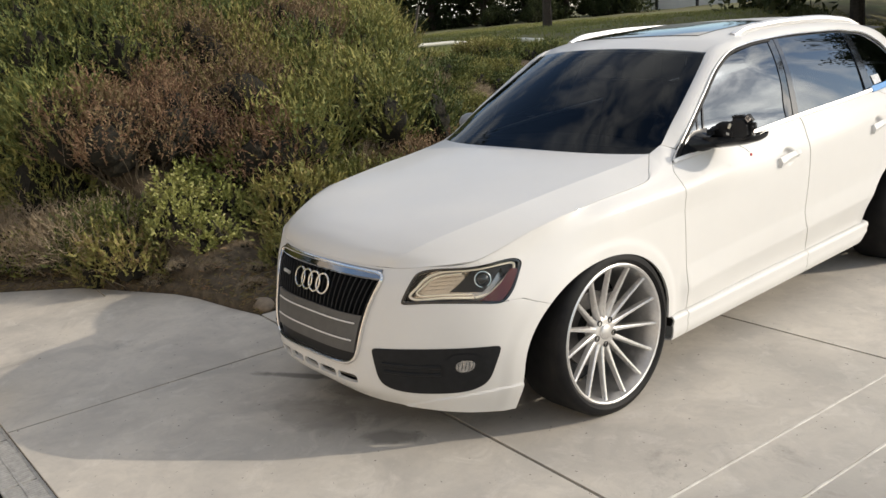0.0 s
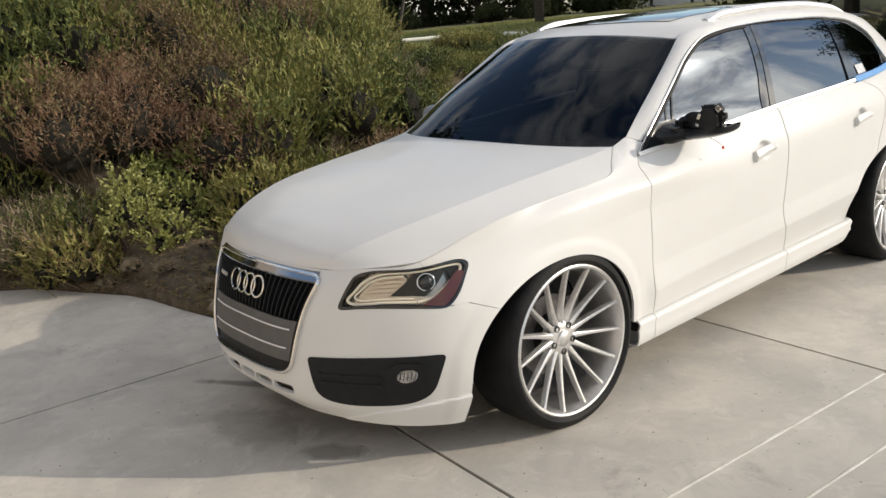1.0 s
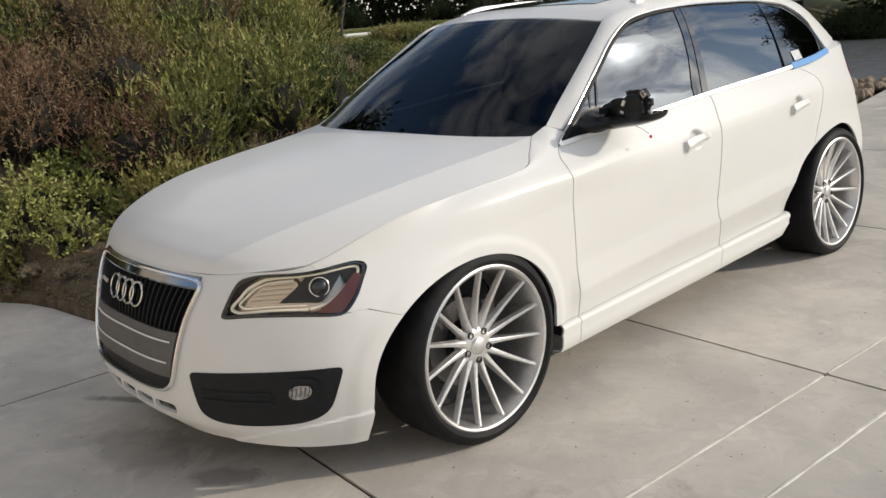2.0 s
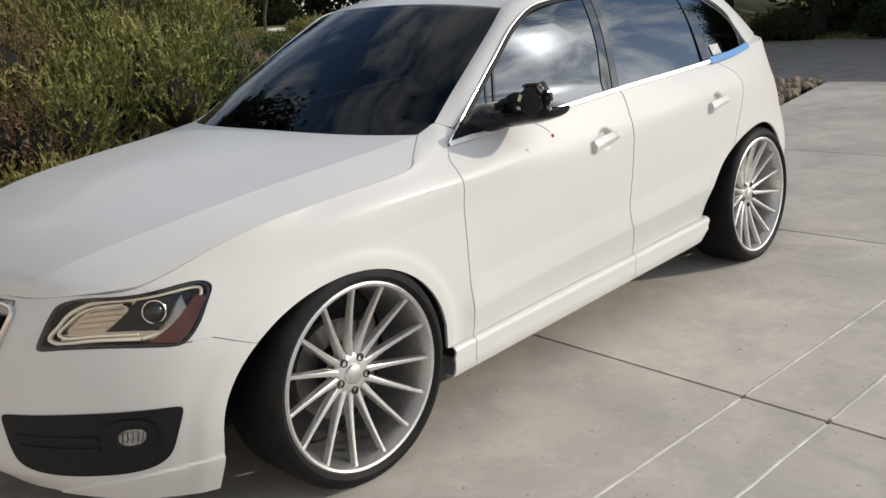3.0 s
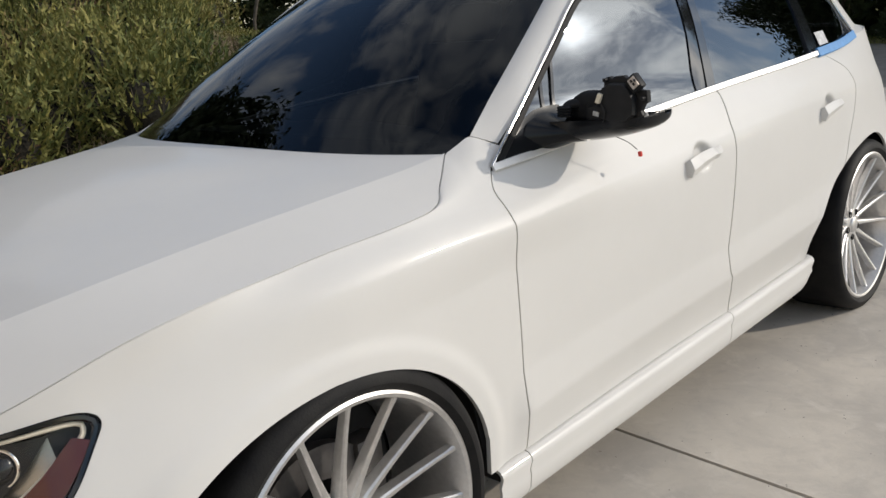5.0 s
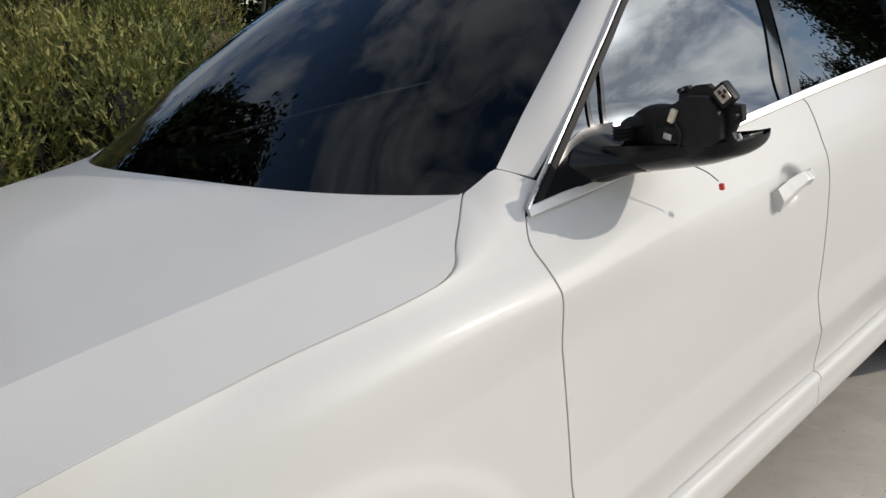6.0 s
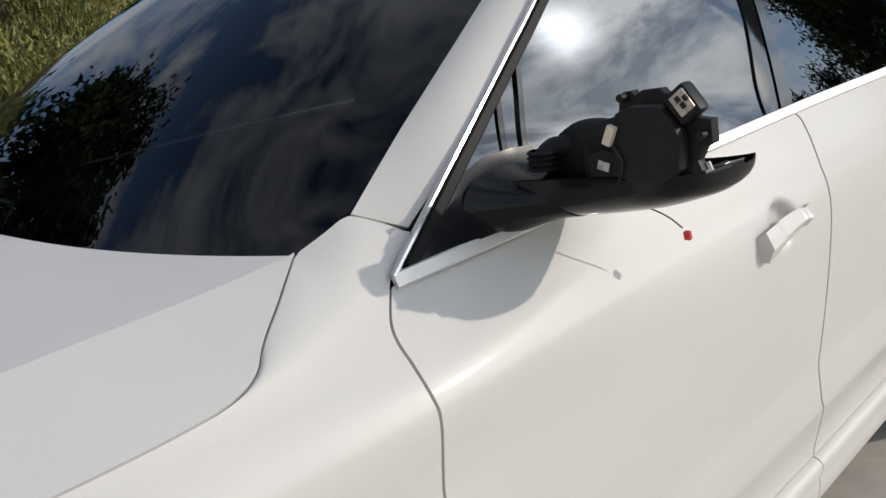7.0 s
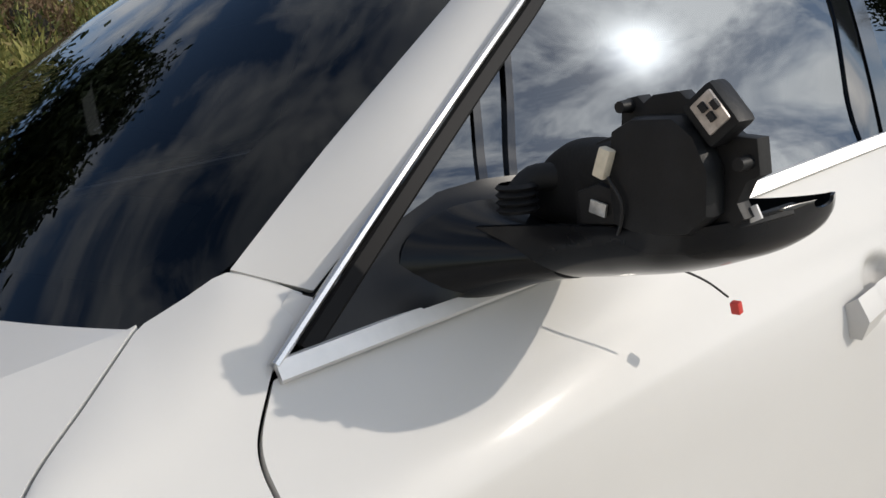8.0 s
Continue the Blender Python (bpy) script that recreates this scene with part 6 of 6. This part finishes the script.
kinds[3] += [(-4.10, -.98), (-4.45, -1.12), (-3.80, -.78), (-3.55, -.62)]
kinds[0] += [(-4.75, -.95), (-4.40, -.70)]
kinds[1] += [(-5.10, -1.15)]
for (ob, label, cat, grp), where in zip(plants, kinds):
    scatter(ob, where, label, cat, grp, rng)
leafy = bush("leafy_shrub", 9, .27, .40, 120, .10, 9, .044, .028, .75, BRIGHT, stems=22, upright=.7, lumps=7, blade=False, core=.45)
scatter(leafy, [(-3.14, -.56), (-2.90, -.38), (-3.10, -.24), (-3.28, -.08), (-2.98, .06), (-2.66, -.20), (-3.24, .34), (-3.02, .52), (-2.76, .20), (-3.50, .95), (-4.05, -1.15), (-4.22, -1.30)],
        "bright yellow-green broad-leaved shrub at the driveway edge", "shrub", "leafy shrubs", rng, (.62, .92), -.03)

# tufts of dry grass on the bare soil
for x, y in ((-2.42, -.33), (-2.25, -.08), (-2.70, -.44), (-3.35, -.66), (-2.15, .22), (-2.55, -.02), (-2.05, -.22), (-2.50, .25), (-2.85, -.56)):
    sc = rng.uniform(.35, .55)
    c = copy_thing(plants[3][0], Matrix.Translation((x, y, float(land(np.array(x), np.array(y))) + .09)) @ Matrix.Rotation(rng.uniform(0, 6.28), 4, "Z") @ Matrix.Diagonal((sc * 1.2, sc * 1.2, sc, 1)))
    tagged(c, "small tuft of dry straw on the soil", "dry grass", "dry tufts")

# low growth between the bank and the meadow
for (ob, label, cat, grp), count, small in ((plants[4], 42, 1.0), (plants[3], 14, 1.0), (plants[5], 34, .62)):
    for k in range(count):
        f = rng.uniform(0, .52)
        x, y = -2.25 - 5.0 * f + rng.normal(0, .32), 2.0 + 4.3 * f + rng.normal(0, .42)
        sc = rng.uniform(.45, .72) * small
        c = copy_thing(ob, Matrix.Translation((x, y, float(land(np.array(x), np.array(y))))) @ Matrix.Rotation(rng.uniform(0, 6.28), 4, "Z") @ Matrix.Diagonal((sc * 1.2, sc * 1.2, sc, 1)))
        tagged(c, label.replace("at the driveway edge", "beside the meadow").replace("on the bank", "beside the meadow"), cat, grp)

# litter and stones along the edge
LITTER = mat("leaf_litter", (.13, .10, .065), .95, second=(.055, .042, .028), scale=14, bump=1.0, bump_scale=60)
rows = []
for y in np.linspace(-3.4, 8.0, 150):
    rows.append([(edge_x(y) - .006 - t * 2.9, y, float(land(edge_x(y) - .01 - t * 2.9, y)) + .012 + .10 * min(1, t * 30) + .04 * noise.noise(Vector((t * 30, y * 5, 0)))) for t in np.linspace(0, 1, 60) ** 1.3])
tagged(part("soil_bed", grid_mesh(rows, flip=True), LITTER), "dark soil and leaf litter under the shrubs", "soil", kind="structure")
n = 9000
yy = rng.uniform(-2.6, 3.0, n)
xx = edge_x(yy) - .03 - rng.exponential(.42, n)
zz = land(xx, yy) + .02 + .10 * np.minimum(1, (edge_x(yy) - xx) * 6) + rng.uniform(0, .04, n)
az = rng.uniform(0, 6.28, n)
v, f = leaves(rng, np.stack([xx, yy, zz], 1), np.stack([np.cos(az), np.sin(az), rng.normal(0, .25, n)], 1), .045, .012, .2, True)
tagged(raw("dead_leaves", v.tolist(), f.tolist(), BRUSHWOOD), "dry fallen leaves and twigs", "leaf litter", kind="stuff")


def stone(name, size, seed, material):
    bm = bmesh.new()
    bmesh.ops.create_icosphere(bm, subdivisions=3, radius=1)
    for v in bm.verts:
        k = 1 + .16 * noise.noise(v.co * 1.1 + Vector((seed, 0, 0))) + .05 * noise.noise(v.co * 3 + Vector((0, seed, 0)))
        v.co = Vector((v.co.x * size[0], v.co.y * size[1], v.co.z * size[2])) * k
    return part(name, bm, material)


ROCK = mat("river_stone", (.33, .255, .18), .8, second=(.17, .135, .10), scale=9, bump=.25, bump_scale=50)
first = tagged(stone("stone", (.10, .065, .05), 3, ROCK), "smooth tan river stone by the driveway edge", "stone", "edge stones")
first.location = (-1.76, -.30, .035)
for x, y, sc, r in ((-1.72, -.18, .75, 40), (-1.90, -.12, .9, 100), (-1.84, .08, .8, 10), (-2.02, -.30, .6, 70)):
    copy_thing(first, Matrix.Translation((x, y, .03)) @ Matrix.Rotation(radians(r), 4, "Z") @ Matrix.Diagonal((sc, sc, sc, 1)))
pile = tagged(stone("cobble", (.11, .085, .06), 8, ROCK), "rounded cobble in the planted corner", "stone", "cobbles")
pile.location = (-2.2, 9.0, .06)
for k in range(120):
    y = rng.uniform(7.9, 11.2)
    x = float(edge_x(y)) - .12 - abs(rng.normal(0, .45))
    sc = rng.uniform(.35, .95)
    copy_thing(pile, Matrix.Translation((x, y, float(land(np.array(x), np.array(y))) + .04 + .05 * rng.uniform(0, 1))) @ Euler(rng.uniform(0, 6, 3)).to_matrix().to_4x4() @ Matrix.Diagonal((sc, sc, sc, 1)))

# ---- meadow grass, pipes, road ----
n = 48000
xx = rng.uniform(-24, -4.0, n)
yy = rng.uniform(2.6, 24, n)
ok = (edge_x(yy) - xx > 2.0)
xx, yy = xx[ok], yy[ok]
zz = land(xx, yy)
v, f = leaves(rng, np.stack([xx, yy, zz], 1), np.stack([rng.normal(0, .5, len(xx)), rng.normal(0, .5, len(xx)), np.ones(len(xx))], 1), .10, .020, .2, True)
tagged(raw("meadow_grass", v.tolist(), f.tolist(), GRASSLEAF), "short green and straw meadow grass", "grass", kind="stuff")
PIPE = mat("white_pipe", (.80, .77, .68), .5, var=.15, scale=6)
for pts in ([(-9.53, 7.09), (-9.30, 7.75), (-9.12, 8.40)], [(-9.12, 8.40), (-7.5, 7.5), (-5.87, 6.58)], [(-9.6, 9.2), (-9.4, 9.9)]):
    c = np.array([(x, y, float(land(np.array(x), np.array(y))) + .15) for x, y in pts])
    bm = tube(bmesh.new(), c, .034, 10)
    tagged(part("pipe", bm, PIPE), "white plastic pipe lying on the grass", "pipe", "irrigation pipes")
bm = tube(bmesh.new(), [(-9.62, 7.1, 1.0), (-9.60, 7.12, 1.5), (-9.50, 7.2, 1.98)], .028, 8)
tagged(part("post", bm, mat("weathered_post", (.10, .085, .07), .9, var=.4, scale=20)), "thin dark post standing in the meadow", "post")
ROADM = mat("grey_road", (.25, .235, .215), .85, second=(.18, .17, .155), scale=3, bump=.2, bump_scale=60)
rows = [[(x, 10.9 + .16 * -x * .35 + w + .0 * x, .004) for w in np.linspace(0, 8.4, 10)] for x in np.linspace(-40, 30, 90)]
tagged(part("road", grid_mesh(rows, flip=True), ROADM), "grey asphalt lane beyond the driveway", "road", kind="structure")


# ---- trees ----
def tree(name, seed, height, crown, count, leaf, width, material, lean=0.0, low=.3):
    rng = np.random.default_rng(seed)
    ob = new(name)
    bm = bmesh.new()
    trunk = curve([(0, 0, -.2), (lean * .3, .05, height * .35), (lean * .7, -.05, height * .7), (lean, 0, height * .97)], 14)
    tube(bm, trunk, np.linspace(height * .022, .02, 14), 9)
    tips = []
    for k in range(34):
        t = rng.uniform(low, .97)
        root = trunk[int(t * 13)]
        a = rng.uniform(0, 6.28)
        reach = crown * (1.08 - t * .72) * rng.uniform(.6, 1.1)
        tip = root + np.array((math.cos(a) * reach, math.sin(a) * reach, rng.uniform(-.02, .28) * reach))
        limb = curve([root, root * .5 + tip * .5 + np.array((0, 0, .08 * reach)), tip], 6)
        tube(bm, limb, np.linspace(height * .007 * (1.1 - t), .008, 6), 5)
        tips += [limb[i] for i in (2, 3, 4, 5)]
    part("trunk", bm, BARK, ob)
    tips = np.array(tips)
    c = tips[rng.integers(0, len(tips), count // 14)]
    c = c + rng.normal(0, crown * .12, c.shape)
    cen = np.repeat(c, 14, 0) + rng.normal(0, crown * .07, (len(c) * 14, 3)) * np.array((1, 1, .6))
    v, f = leaves(rng, cen, rng.normal(0, 1, cen.shape), leaf, width, .5)
    raw("crown", v.tolist(), f.tolist(), material, ob)
    return ob


def plant(ob, places, label, category, group, rng):
    for k, (x, y, sc) in enumerate(places):
        z = float(land(np.array(float(x)), np.array(float(y))))
        m = Matrix.Translation((x, y, z)) @ Matrix.Rotation(rng.uniform(0, 6.28), 4, "Z") @ Matrix.Diagonal((sc, sc, sc, 1))
        c = ob if k == 0 else copy_thing(ob, m)
        c.matrix_basis = m
        tagged(c, label, category, group)


dark = tree("tree", 21, 9.0, 3.2, 14000, .30, .16, DARKLEAF, low=.03)
plant(dark, [(-30, 31, 1), (-34, 27, 1.1), (-38, 24, 1.2), (-43, 20, 1.2), (-27.5, 30.5, .9), (-32, 29, 1.0), (-36, 25.5, 1.0), (-27, 32.4, .9), (-20, -4, 1.5), (-21, .5, 1.6), (-19, -9, 1.5), (-24, -14, 1.7), (-41, 33, 1.3),
             (-9, 22.5, 1.1), (-6, 21.5, 1.0), (-3.2, 23, 1.1), (-.5, 21.5, 1.0), (2.5, 23, 1.1), (-7.5, 26, 1.2), (-1.5, 27, 1.2), (-33, 33, 1.2), (5.5, 25, 1.1)],
      "dark evergreen tree in shade", "tree", "dark trees", rng)
pine = tree("tree", 33, 8.0, 2.4, 12000, .20, .07, DARKLEAF, lean=.4, low=.22)
plant(pine, [(8.6, 21.5, .74), (12.5, 27, .85), (5.6, 21, 1.15), (3.4, 18.5, 1.2), (10.8, 25, .7)], "dark open-crowned tree beyond the driveway", "tree", "open trees", rng)
lone = tree("tree", 40, 7.5, 1.9, 5000, .22, .10, DARKLEAF, low=.55)
plant(lone, [(-17.0, 18.2, 1.0)], "tall tree with a bare grey trunk in the meadow", "tree", "", rng)
hedge = bush("hedge_shrub", 15, 1.5, 1.7, 1100, .42, 8, .15, .07, .6, DARKLEAF, stems=20)
scatter(hedge, [(-8.8, 19.2), (-6.2, 19.8), (-3.5, 19.6), (-1, 20), (1.8, 20.2), (-26.3, 31), (-25.6, 31.6), (-27, 28), (-29, 27), (-32, 24), (-35, 21), (-38, 18)],
        "dark dense evergreen shrub under the trees", "shrub", "dark hedge shrubs", rng, (.9, 1.3), .1)

# ---- far building and fence ----
house = thing("house", "long low white building far beyond the meadow", "building", (0, 0, 0))
turn = Matrix.Rotation(radians(36), 4, "Z")
WALLM = mat("white_wall", (.78, .77, .75), .8, var=.08, scale=2)
part("wall", box(bmesh.new(), (-25, 39.5, 3.1), (10, 5, 5.0), turn=turn), WALLM, house, smooth=False)
part("roof", box(bmesh.new(), (-25, 39.5, 5.8), (11, 6, .4), turn=turn), mat("grey_roof", (.2, .2, .21), .8, var=.2, scale=3), house, smooth=False)
fence = thing("fence", "dark wire fence in front of the white building", "fence", (0, 0, 0))
POSTM = mat("dark_post", (.03, .03, .032), .7, var=.3, scale=9)
for k in range(7):
    c = turn @ Vector((-5 + 2.0 * k, -3.4, 0)) + Vector((-25, 39.5, 0))
    part("post", box(bmesh.new(), (c.x, c.y, 1.6), (.12, .12, 2.9), bevel=.01), POSTM, fence)
for z in (1.7, 2.9):
    a, b = turn @ Vector((-5, -3.4, 0)) + Vector((-25, 39.5, z)), turn @ Vector((7, -3.4, 0)) + Vector((-25, 39.5, z))
    part("wire", tube(bmesh.new(), [a, a.lerp(b, .5), b], .03, 6), POSTM, fence)
